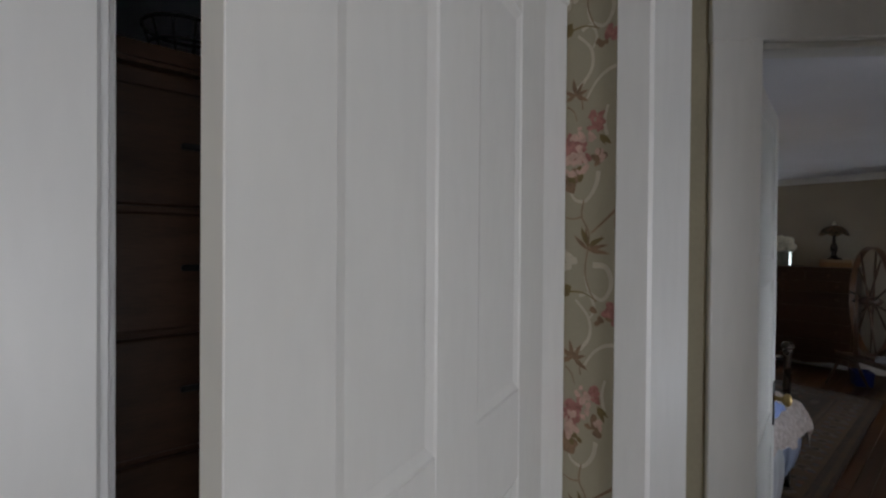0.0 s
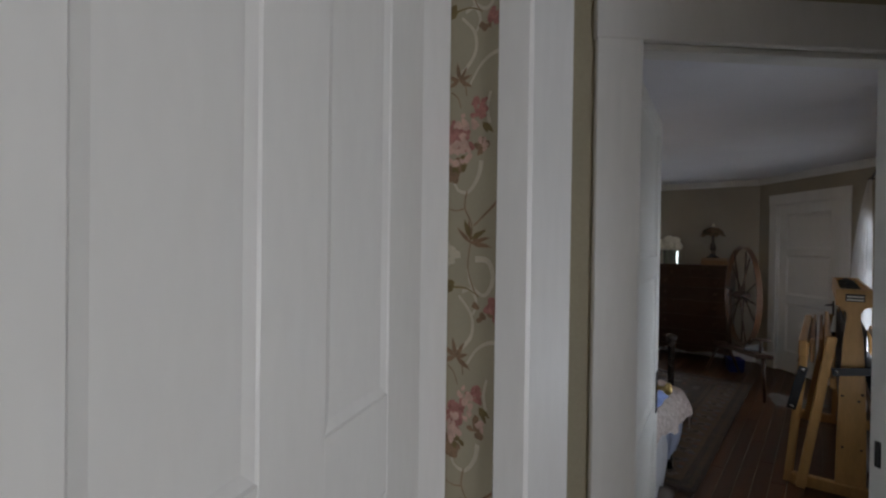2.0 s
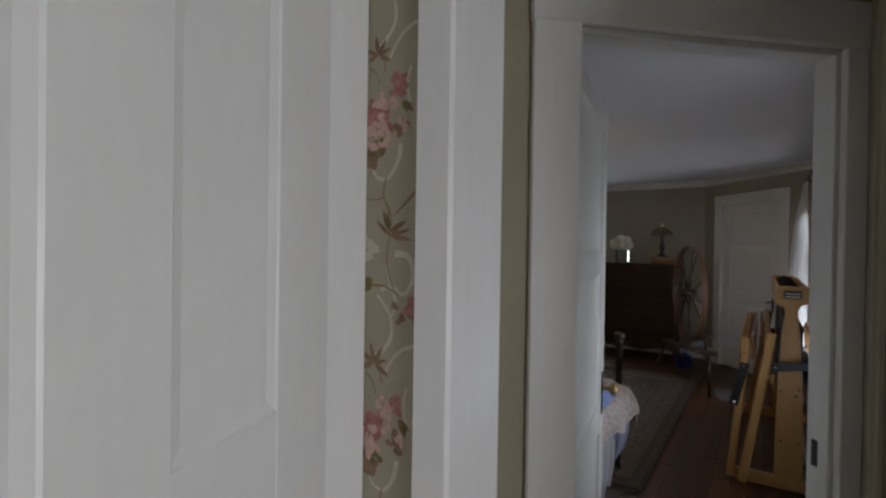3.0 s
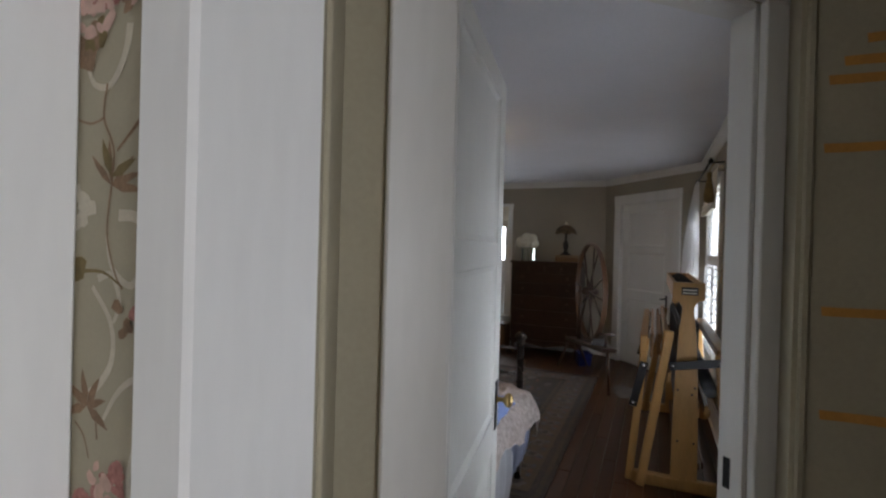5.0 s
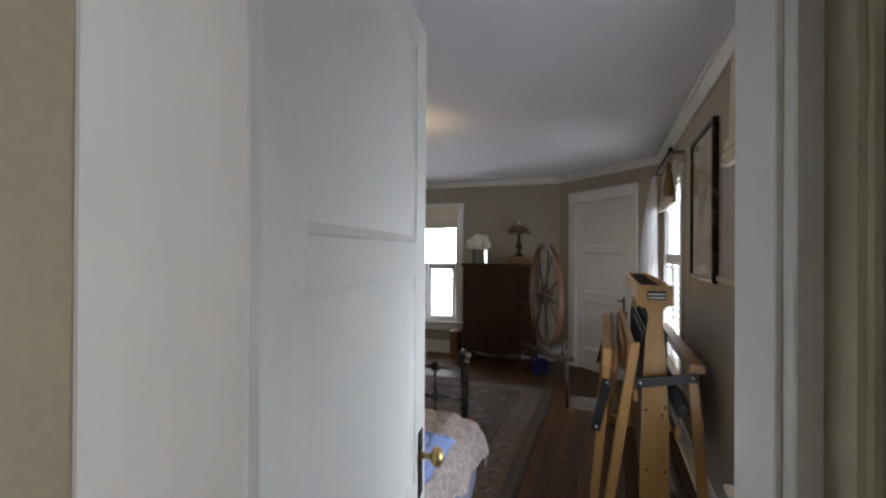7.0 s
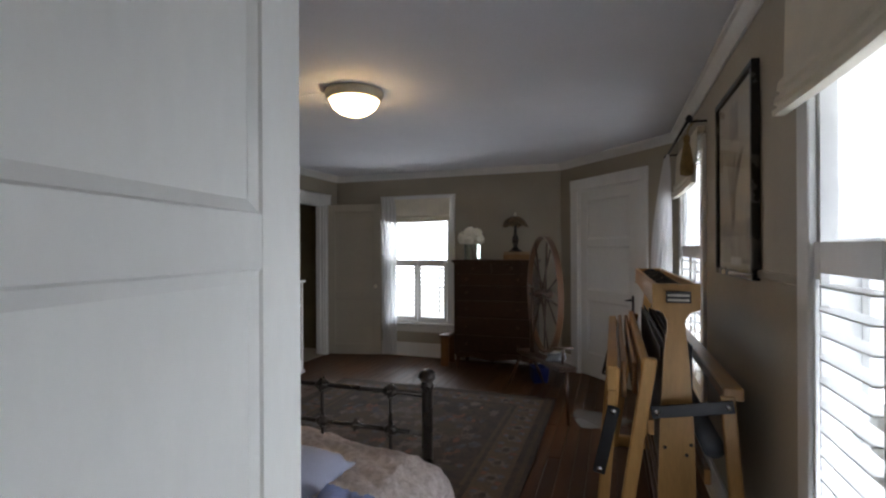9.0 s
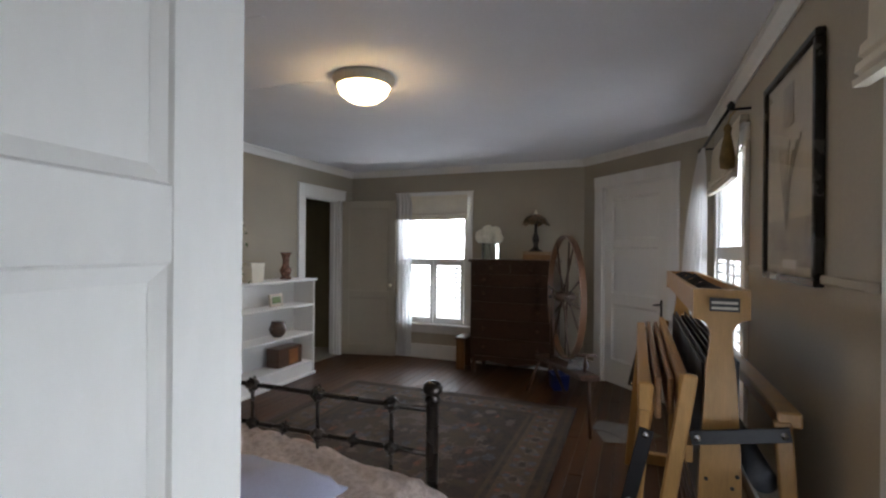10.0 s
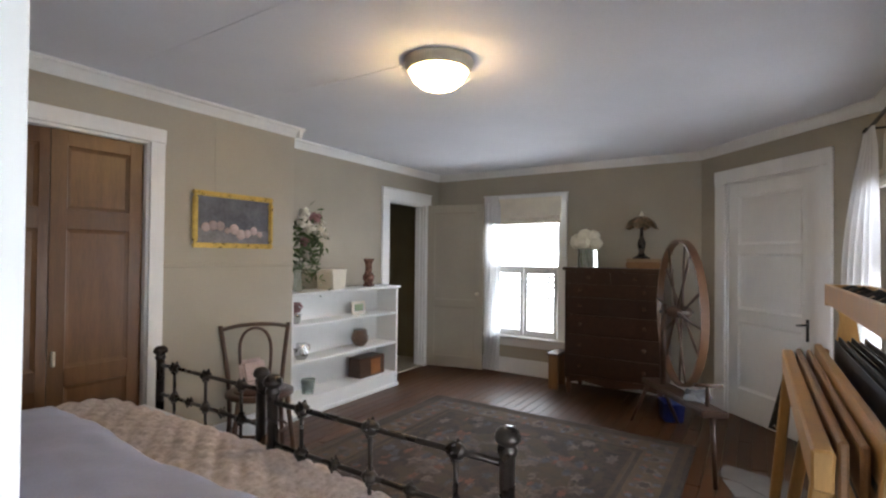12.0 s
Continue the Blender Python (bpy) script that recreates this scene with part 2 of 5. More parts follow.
W_Z0, W_Z1 = 0.43, 1.95
FW0, FW1 = 2.01, 2.84          # far window
R1A, R1B = 5.09, 6.02          # right wall windows
R2A, R2B = 2.52, 3.36
LD0, LD1 = 6.50, 7.18          # left wall doorway
CL0, CL1 = 2.95, 3.86          # closet

floor = thing("floor", "worn reddish-brown stained wooden floorboards", "floor", kind="structure")
part("subfloor", box((-2.3, -3.1, -0.15), (8.0, 6.2, -0.022)), GAPM, floor)
bm = box((-2.3, -3.1, H), (8.0, 6.2, H + 0.2))
for xs, ya, yb in ((3.62, 1.6, 2.9), (4.37, 1.8, 3.25)):
    boxm(bm, (xs, ya, H - 0.002), (xs + 0.03, yb, H + 0.001), 0.001)
ceiling = tagged(part("ceiling", bm, CEIL), "plain white painted plaster ceiling with faint seams", "ceiling", kind="structure")
wall("wall_far", (XF, YR - 0.2), (XF, YL + 0.2), -0.18, [(FW0 - YR + 0.2, FW1 - YR + 0.2, W_Z0, W_Z1)], label="taupe painted bedroom wall with a shuttered window")
wall("wall_right", (2.15, YR), (XF, YR), -0.18, [(R2A - 2.15, R2B - 2.15, W_Z0, W_Z1), (R1A - 2.15, R1B - 2.15, W_Z0, W_Z1)], label="taupe painted bedroom wall with two windows")
wall("wall_left", (4.95, YL), (XF, YL), 0.12, [(LD0 - 4.95, LD1 - 4.95, 0, 1.945)], label="taupe painted bedroom wall with an open doorway")
wall("wall_closet", (1.40, YC), (4.95, YC), 0.42, [(CL0 - 1.40, CL1 - 1.40, 0, 2.015)], label="taupe painted chimney breast wall with a closet")
_m, DLEN = run(DG1, DG0)
DD0, DD1 = 0.44, 1.31          # diagonal door along its wall
wall("wall_diagonal", DG1, DG0, -0.10, [(DD0, DD1, 0, 1.995)], label="taupe painted diagonal corner wall with a door")
wall("wall_near", (1.50, 0.66), (1.50, YC), 0.10, label="taupe painted bedroom wall beside the entrance")
OD0, OD1 = 0.21, 1.028          # bedroom doorway along its wall
mk, KLEN = run(K0, K1)
wall("wall_doorway", K0, K1, 0.075, [(OD0, OD1, 0, 2.04)], OLIVE, label="sage painted wall around the bedroom doorway")
wall("wall_tape", (TAPE_X, -1.45), (TAPE_X, -0.262), -0.13, material=OLIVE, label="sage painted passage wall with masking tape strips")
wall("wall_return", (1.20, 0.468), K0, 0.12, material=OLIVE, label="short sage painted passage return wall")
wall("wall_stub", (1.03, 0.47), (1.03, 0.84), -0.165, material=OLIVE, label="short wallpapered hall wall")
wall("wall_hall", (-1.6, HALL_Y), (1.03, HALL_Y), 0.12, [(1.68, 2.50, 0, 2.06)], OLIVE, label="hall wall with a doorway")
# Unseen walls added to close the passage and hall.
wall("wall_passage_end", (1.2, -1.45), (2.15, -1.45), -0.12, material=OLIVE, label="unseen sage wall added to close the passage")
wall("wall_front", (1.00, -2.9), (1.00, -0.42), -0.20, material=OLIVE, label="unseen sage painted hall wall added beside the passage")
wall("wall_window", (-1.72, -2.9), (1.20, -2.9), -0.12, [(0.62, 2.02, 0.25, 1.65)], OLIVE, label="unseen hall wall with a wide opening for the hall's daylight")
wall("wall_back", (-1.6, -2.9), (-1.6, 6.0), 0.12, [], OLIVE, label="unseen sage wall added to close the hall")
# Walls of the unlit rooms and closet; their shade is in the colour.
wall("wall_side_room", (-1.6, 2.6), (1.5, 2.6), 0.12, material=DARKROOM, label="side room wall, its darkness put into a brown colour")
wall("wall_side_room_end", (1.30, 0.84), (1.30, 2.6), -0.10, material=DARKROOM, label="side room wall, its darkness put into a brown colour")
wall("wall_back_room", (4.95, 5.4), (XF + 0.18, 5.4), 0.12, material=DARKROOM, label="wall of the unlit room beyond, its darkness put into the colour")
wall("wall_back_room_side", (6.2, 3.72), (6.2, 5.4), 0.10, material=DARKROOM, label="wall of the unlit room beyond, its darkness put into the colour")
wall("wall_back_room_end", (7.45, 3.72), (7.45, 5.4), -0.10, material=DARKROOM, label="wall of the unlit room beyond, its darkness put into the colour")
wall("wall_closet_back", (1.4, 4.4), (4.95, 4.4), 0.1, material=DARKROOM, label="closet back wall, its shade put into a dark colour")
tagged(part("carpet", box((6.2, 3.605, -0.02), (7.45, 5.4, 0.012)), CARPET), "beige carpet in the room beyond the doorway", "carpet", kind="structure")
part_ground = tagged(part("ground", box((-400, -400, -0.9), (400, 400, -0.6)), PALEGROUND), "made-up pale ground, to look bright outside the windows", "ground", kind="structure")
bm = bmesh.new()
lathe(bm, [(120, -0.6), (120, 90)], 48)
tagged(part("backdrop", bm, OUTGLOW), "plain glowing backdrop for the overexposed view outside", "backdrop", kind="structure")

# ---------------------------------------------------------------- casings, doors, windows
def casing(name, m, s0, s1, top, label, width=0.115, proud=0.022, side=-1, depth=0.17, material=TRIM, cap=True, left=True, right=True, stop=True):
    """White casing round a doorway on the face y=0 of a wall's pose m; side -1: the face looks to -y. depth: the jamb lining."""
    t = tagged(new(name), label, "door frame", kind="structure")
    y0, y1 = (-proud, 0) if side < 0 else (0, proud)
    if left:
        part("casing", box((s0 - width, y0, 0), (s0 + 0.004, y1, top + (0 if cap else width)), 0.004, m), material, t)
    if right:
        part("casing", box((s1 - 0.004, y0, 0), (s1 + width, y1, top + (0 if cap else width)), 0.004, m), material, t)
    yy0, yy1 = (y0 - 0.004, y1) if side < 0 else (y0, y1 + 0.004)
    part("head_casing", box((s0 - width - 0.004, yy0, top - 0.004), (s1 + width + 0.004, yy1, top + width), 0.004, m), material, t)
    if cap:
        part("cap", box((s0 - width - 0.012, yy0 - (0.008 if side < 0 else 0), top + width), (s1 + width + 0.012, yy1 + (0.008 if side > 0 else 0), top + width + 0.016), 0.004, m), material, t)
    j0, j1 = (0.002, depth - 0.002) if side < 0 else (-depth + 0.002, -0.002)
    part("jamb", box((s0 - 0.002, j0, 0), (s0 + 0.016, j1, top - 0.004), 0.002, m), material, t)
    part("jamb", box((s1 - 0.016, j0, 0), (s1 + 0.002, j1, top - 0.004), 0.002, m), material, t)
    part("head_jamb", box((s0 + 0.016, j0, top - 0.02), (s1 - 0.016, j1, top - 0.001), 0.002, m), material, t)
    if stop:
        c = (j0 + j1) / 2
        part("door_stop", box((s0 + 0.016, c - 0.018, 0), (s0 + 0.028, c + 0.018, top - 0.02), 0.002, m), material, t)
        part("door_stop", box((s1 - 0.028, c - 0.018, 0), (s1 - 0.016, c + 0.018, top - 0.02), 0.002, m), material, t)
    return t


def door_leaf(name, w, h, cells, label, material, m, thick=0.036, rec=0.012):
    """Hinge edge at x=0, body from y=0 to thick. cells: (x0, x1, z0, z1) sunk panels in rows."""
    t = tagged(thing(name, label, "door", m), kind="structure")
    bm = bmesh.new()
    xs = sorted({0, w, *(c[0] for c in cells), *(c[1] for c in cells)})
    zs = sorted({0, h, *(c[2] for c in cells), *(c[3] for c in cells)})
    part("panel_core", box((0.01, rec, 0.01), (w - 0.01, thick - rec, h - 0.01)), material, t)
    for a, b in zip(xs, xs[1:]):
        mid = (a + b) / 2
        if not any(c[0] < mid < c[1] for c in cells):
            part("stile", box((a, 0, 0), (b, thick, h), 0.001), material, t)
        else:
            col = [c for c in cells if c[0] < mid < c[1]]
            edges = [0] + [v for c in sorted(col, key=lambda c: c[2]) for v in (c[2], c[3])] + [h]
            for z0, z1 in zip(edges[::2], edges[1::2]):
                part("rail", box((a, 0.0006, z0), (b, thick - 0.0006, z1), 0.001), material, t)
    e = 0.02
    for x0, x1, z0, z1 in cells:
        for face, deep in ((0.0005, rec - 0.0005), (thick - 0.0005, thick - rec + 0.0005)):
            bm = bmesh.new()
            edge = [bm.verts.new((x, face, z)) for x, z in ((x0, z0), (x1, z0), (x1, z1), (x0, z1))]
            lip = [bm.verts.new((x, face + (deep - face) * 0.35, z)) for x, z in ((x0 + 0.003, z0 + 0.003), (x1 - 0.003, z0 + 0.003), (x1 - 0.003, z1 - 0.003), (x0 + 0.003, z1 - 0.003))]
            low = [bm.verts.new((x, deep, z)) for x, z in ((x0 + e, z0 + e), (x1 - e, z0 + e), (x1 - e, z1 - e), (x0 + e, z1 - e))]
            back = [bm.verts.new((x, deep, z)) for x, z in ((x0, z0), (x1, z0), (x1, z1), (x0, z1))]
            for p, q in ((edge, lip), (lip, low), (low, back), (back, edge)):
                for i in range(4):
                    bm.faces.new((p[i], p[(i + 1) % 4], q[(i + 1) % 4], q[i]))
            bmesh.ops.recalc_face_normals(bm, faces=bm.faces)
            part("panel_moulding", bm, material, t)
    return t


def knob(parent, x, y, z, side, material=BRASS, plate=BLACKM, oval=True):
    """Door knob with its long back plate on a leaf's face; side -1: towards -y."""
    rot = Matrix.Translation((x, y, z)) @ Matrix.Rotation(radians(90 if side < 0 else -90), 4, "X")
    part("back_plate", box((x - 0.022, min(y, y + side * 0.004), z - 0.11), (x + 0.022, max(y, y + side * 0.004), z + 0.07), 0.0015), plate, parent, "dark metal door plate")
    bm = bmesh.new()
    lathe(bm, [(0.016, 0), (0.016, 0.006), (0.009, 0.010), (0.009, 0.030), (0.020, 0.036), (0.027, 0.046), (0.026, 0.056), (0.016, 0.064), (0.002, 0.066)], 20, rot)
    return part("knob", bm, material, parent, "round aged brass door knob")


# bedroom doorway and its open door
casing("door_frame_1", mk, OD0, OD1, 2.035, "white painted wooden door casing of the bedroom", width=0.129, depth=0.075, cap=False, stop=False, right=False)
part("casing", box((OD1 - 0.004, -0.022, 0), (OD1 + 0.076, 0, 2.031), 0.004, mk), TRIM, bpy.data.objects["door_frame_1"])
hinge = mk @ Vector((OD0 + 0.02, 0.079, 0))
leaf_m = Matrix.Translation((hinge.x, hinge.y, 0.012)) @ Matrix.Rotation(math.atan2(0.576 - hinge.y, 2.472 - hinge.x), 4, "Z")
LW = math.hypot(0.576 - hinge.y, 2.472 - hinge.x)
ROWS3 = ((0.16, 0.64), (0.77, 1.325), (1.405, 1.93))
bed_door = door_leaf("door_1", LW, 2.01, [(0.115, LW - 0.115, a, b) for a, b in ROWS3], "white painted three-panel bedroom door standing open", DOORP, leaf_m)
knob(bed_door, LW - 0.06, 0, 0.82, -1)
knob(bed_door, LW - 0.06, 0.036, 0.82, 1)
part("latch_plate", box((LW, 0.008, 0.74), (LW + 0.002, 0.028, 0.90)), BLACKM, bed_door, "dark latch plate on the door edge")
sp = tagged(part("strike_plate", box((OD1 - 0.0185, 0.035, 0.79), (OD1 - 0.0155, 0.055, 0.87), 0.001, mk), BLACKM), "dark metal strike plate on the white jamb", "strike plate")

# hall: post with casing, doorway and its open two-panel-wide door
tagged(part("post_casing", box((1.000, 0.458, 0), (1.028, 0.537, H), 0.004), TRIM), "white painted casing at the end of the hall wall", "trim", kind="structure")
tagged(part("post_jamb", box((1.004, 0.455, 0), (1.202, 0.468, H), 0.003), TRIM), "white painted wide jamb of the passage", "trim", kind="structure")
mh = Matrix.Translation((-1.6, HALL_Y, 0))
casing("door_frame_3", mh, 1.68, 2.50, 2.06, "white painted wooden casing of the hall doorway", width=0.125, depth=0.12)
a20 = radians(180 + 20.5)
hd_m = Matrix.Translation((0.885, 0.643, 0.012)) @ Matrix.Rotation(a20, 4, "Z") @ Matrix.Translation((0, -0.026, 0))
hall_door = door_leaf("door_2", 0.822, 2.02, [(x0, x1, z0, z1) for x0, x1 in ((0.16, 0.365), (0.50, 0.70)) for z0, z1 in ((0.22, 1.01), (1.18, 1.9))], "white painted four-panel hall door standing ajar", DOORP, hd_m, thick=0.026, rec=0.007)
part("latch_plate", box((0.822, 0.004, 1.00), (0.824, 0.022, 1.14)), BLACKM, hall_door, "dark latch plate on the door edge")

# diagonal corner door
casing("door_frame_4", _m, DD0, DD1, 1.995, "white painted wooden casing of the corner door", width=0.115, side=1, depth=0.10, cap=False, stop=False)
WD = DD1 - DD0 - 0.044
corner_door = door_leaf("door_3", WD, 1.962, [(0.11, WD - 0.11, a, b) for a, b in ((0.24, 0.80), (0.91, 1.37), (1.45, 1.86))], "white painted three-panel corner door, closed", DOORP, _m @ Matrix.Translation((DD0 + 0.022, -0.045, 0.012)))
part("back_plate", box((0.052, 0.036, 0.74), (0.078, 0.040, 0.90), 0.0015), BLACKM, corner_door, "dark iron door plate")
bm = bmesh.new()
rod(bm, (0.065, 0.04, 0.86), (0.065, 0.085, 0.86), 0.009)
rod(bm, (0.06, 0.08, 0.86), (0.115, 0.08, 0.852), 0.009, 10, 0.007)
part("lever_handle", bm, BLACKM, corner_door, "dark iron lever handle")

# left wall doorway with its taupe door swung against the far wall
ml = Matrix.Translation((0, YL, 0))
casing("door_frame_5", ml, LD0, LD1, 1.945, "white painted wooden casing of the dark doorway", width=0.115, depth=0.12)
TW = 0.70
taupe_m = Matrix.Translation((7.22, YL - 0.03, 0.012)) @ Matrix.Rotation(math.atan2(-0.70, 0.15), 4, "Z")
taupe = door_leaf("door_4", TW, 1.93, [(0.09, TW - 0.09, 0.13, 0.72), (0.09, TW - 0.09, 0.80, 1.84)], "taupe painted panel door swung open against the wall", TAUPED, taupe_m, rec=0.006)
bm = bmesh.new()
lathe(bm, [(0.012, 0), (0.008, 0.02), (0.022, 0.03), (0.022, 0.045), (0.004, 0.055)], 16, Matrix.Translation((TW - 0.06, 0, 0.88)) @ Matrix.Rotation(radians(90), 4, "X"))
part("knob", bm, NICKEL, taupe, "small pale door knob")

# closet: stained folding doors
casing("door_frame_6", Matrix.Translation((0, YC, 0)), CL0, CL1, 2.015, "white painted wooden casing of the closet", width=0.082, depth=0.10, cap=False, stop=False)
cells = [(0.075, 0.385, 0.12, 0.60), (0.075, 0.385, 0.70, 1.45), (0.075, 0.385, 1.56, 1.90)]
f1 = door_leaf("closet_door_1", 0.46, 1.985, cells, "brown stained wooden folding closet door with panels", CLOSETW, Matrix.Translation((3.382, YC + 0.035, 0.012)), rec=0.012)
part("handle", box((0.015, -0.022, 0.72), (0.03, 0, 0.80), 0.004), NICKEL, f1, "small pale metal pull")
f2 = door_leaf("closet_door_2", 0.40, 1.985, [(0.06, 0.34, 0.12, 0.60), (0.06, 0.34, 0.70, 1.45), (0.06, 0.34, 1.56, 1.90)], "brown stained wooden folding closet door, folded inwards", CLOSETW, Matrix.Translation((3.00, YC + 0.10, 0.012)) @ Matrix.Rotation(radians(-8), 4, "Z"), rec=0.012)


def window_unit(name, m, w, label, ratio=0.505, n=11, tilt=26):
    """A sash window in an opening: pose m has x along the wall, y out of the room, z=0 at the floor. Lower half carries louvred shutters."""
    z0, z1 = W_Z0, W_Z1
    mid = z0 + (z1 - z0) * ratio
    t = tagged(new(name), label, "window", kind="structure")
    t.matrix_basis = m
    cw = 0.085
    part("casing", box((-cw, -0.022, z0), (0.004, 0, z1), 0.004), TRIM, t)
    part("casing", box((w - 0.004, -0.022, z0), (w + cw, 0, z1), 0.004), TRIM, t)
    part("head_casing", box((-cw - 0.006, -0.026, z1 - 0.004), (w + cw + 0.006, 0, z1 + 0.08), 0.005), TRIM, t)
    part("head_cap", box((-cw - 0.014, -0.04, z1 + 0.08), (w + cw + 0.014, 0, z1 + 0.095), 0.004), TRIM, t)
    part("window_sill", box((-cw - 0.02, -0.065, z0 - 0.03), (w + cw + 0.02, 0.10, z0), 0.006), TRIM, t)
    part("apron", box((-cw, -0.02, z0 - 0.12), (w + cw, 0, z0 - 0.03), 0.004), TRIM, t)
    for a, b in ((0, 0.02), (w - 0.02, w)):
        part("jamb", box((a, 0.001, z0), (b, 0.179, z1)), TRIM, t)
    part("head_jamb", box((0.02, 0.001, z1 - 0.02), (w - 0.02, 0.179, z1)), TRIM, t)

    def sash(za, zb, y, nm):
        s = part(nm, box((0.02, y, za), (0.062, y + 0.035, zb), 0.003), TRIM, t)
        part("stile", box((w - 0.062, y, za), (w - 0.02, y + 0.035, zb), 0.003), TRIM, s)
        part("rail", box((0.062, y, za), (w - 0.062, y + 0.035, za + 0.045), 0.003), TRIM, s)
        part("rail", box((0.062, y, zb - 0.04), (w - 0.062, y + 0.035, zb), 0.003), TRIM, s)
        g = part("pane", box((0.06, y + 0.015, za + 0.043), (w - 0.06, y + 0.019, zb - 0.038)), GLASS, s)
        g.visible_shadow = False
    sash(mid - 0.02, z1 - 0.02, 0.13, "upper_sash")
    sash(z0, mid + 0.02, 0.09, "lower_sash")
    # pair of shutters in the lower half
    sh = bmesh.new()
    boxm(sh, (-0.5, -0.029, -0.0025), (0.5, 0.029, 0.0025), 0.0015)
    slat = bpy.data.meshes.new("louvre")
    sh.to_mesh(slat)
    sh.free()
    slat.materials.append(TRIM)
    pw = (w - 0.05) / 2
    for k in range(2):
        x0 = 0.022 + k * (pw + 0.006)
        s = part("shutter", box((x0, -0.015, z0 + 0.004), (x0 + 0.04, 0.010, mid + 0.03), 0.003), TRIM, t, "white louvred interior shutter")
        part("stile", box((x0 + pw - 0.04, -0.015, z0 + 0.004), (x0 + pw, 0.010, mid + 0.03), 0.003), TRIM, s)
        part("rail", box((x0 + 0.04, -0.015, z0 + 0.004), (x0 + pw - 0.04, 0.010, z0 + 0.075), 0.003), TRIM, s)
        part("rail", box((x0 + 0.04, -0.015, mid - 0.053), (x0 + pw - 0.04, 0.010, mid + 0.03), 0.003), TRIM, s)
        lw = pw - 0.08
        for i in range(n):
            z = z0 + 0.075 + (i + 0.5) * (mid - 0.053 - z0 - 0.075) / n
            shared("louvre", slat, s, Matrix.Translation((x0 + pw / 2, -0.004, z)) @ Matrix.Rotation(radians(tilt), 4, "X") @ Matrix.Diagonal((lw, 1, 1, 1)))
        rx = x0 + (0.085 if k == 0 else pw - 0.085)
        part("tilt_rod", box((rx - 0.007, -0.043, z0 + 0.12), (rx + 0.007, -0.033, mid - 0.065), 0.002), TRIM, s)
    return t


def roman_blind(m, w, drop, label, top=W_Z1 + 0.02, over=0.03):
    t = thing("roman_blind", label, "blind", m, group="roman blinds")
    bm = bmesh.new()
    low = top - drop
    prof = [(-0.045, top), (-0.052, low + 0.115), (-0.066, low + 0.10), (-0.070, low + 0.075), (-0.058, low + 0.066), (-0.074, low + 0.055), (-0.078, low + 0.035), (-0.066, low + 0.027), (-0.082, low + 0.016), (-0.080, low), (-0.050, low), (-0.042, top)]
    n = 14
    cols = []
    for i in range(n + 1):
        x = -over + (w + 2 * over) * i / n
        sag = 0.012 * math.sin(math.pi * i / n)
        cols.append([bm.verts.new((x, y, z - (sag if z < top - 0.1 else 0))) for y, z in prof])
    for a, b in zip(cols, cols[1:]):
        for j in range(len(prof)):
            k = (j + 1) % len(prof)
            bm.faces.new((a[j], a[k], b[k], b[j]))
    bm.faces.new(cols[0])
    bm.faces.new(list(reversed(cols[-1])))
    bmesh.ops.recalc_face_normals(bm, faces=bm.faces)
    part("fabric", smooth(bm, 50), LINEN, t)
    part("head_rail", box((-over, -0.041, top - 0.001), (w + over, -0.001 if top > 2.05 else -0.0265, top + 0.03), 0.003), LINEN, t)
    return t


def sheer_curtain(m, width, z0, z1, label, folds=7, flare=0.0, belly=0.0):
    """Hangs from z1; pose m as for a window, x from 0 to width."""
    t = thing("sheer_curtain", label, "curtain", m, group="sheer curtains")
    bm = bmesh.new()
    nx, nz = folds * 8, 16
    grid = []
    for j in range(nz + 1):
        v = j / nz
        row = []
        for i in range(nx + 1):
            u = i / nx
            x = u * width * (1 - 0.2 * (v > 0.97)) + flare * (1 - v) * u
            y = -0.085 - belly * (1 - u) * math.sin(math.pi * min(0.5, (1 - v) * 1.1)) + 0.022 * math.sin(2 * math.pi * folds * u + 1.3 * math.sin(3 * v)) * (0.6 + 0.4 * (1 - v)) + 0.01 * noise.noise((u * 3, v * 2, 4))
            row.append(bm.verts.new((x, y, z0 + (z1 - z0) * v)))
        grid.append(row)
    for a, b in zip(grid, grid[1:]):
        for i in range(nx):
            bm.faces.new((a[i], a[i + 1], b[i + 1], b[i]))
    part("cloth", smooth(bm, 180), SHEER, t)
    return t


def curtain_rod(m, length, z, label):
    t = thing("curtain_rod", label, "curtain rod", m)
    bm = bmesh.new()
    rod(bm, (0, -0.085, z), (length, -0.085, z), 0.009)
    part("rod", bm, BLACKM, t)
    for x in (0.06, length - 0.06):
        bm = bmesh.new()
        rod(bm, (x, -0.085, z), (x, 0.027, z), 0.006)
        part("bracket", bm, BLACKM, t)
    for x in (-0.02, length + 0.02):
        bm = bmesh.new()
        lathe(bm, [(0.004, -0.022), (0.018, -0.010), (0.020, 0.004), (0.010, 0.018), (0.003, 0.024)], 14, Matrix.Translation((x, -0.085, z)))
        part("finial", bm, BLACKM, t)
    return t


m_far = Matrix.Translation((XF, FW1, 0)) @ Matrix.Rotation(radians(-90), 4, "Z")
m_r1 = Matrix.Translation((R1B, YR, 0)) @ Matrix.Rotation(radians(180), 4, "Z")
m_r2 = Matrix.Translation((R2B, YR, 0)) @ Matrix.Rotation(radians(180), 4, "Z")
window_unit("window_1", m_far, FW1 - FW0, "white sash window with louvred shutters over its lower half")
window_unit("window_2", m_r1, R1B - R1A, "white sash window with louvred shutters over its lower half", 0.605, 13, 3)
window_unit("window_3", m_r2, R2B - R2A, "white sash window with louvred shutters over its lower half", 0.605, 13, 3)
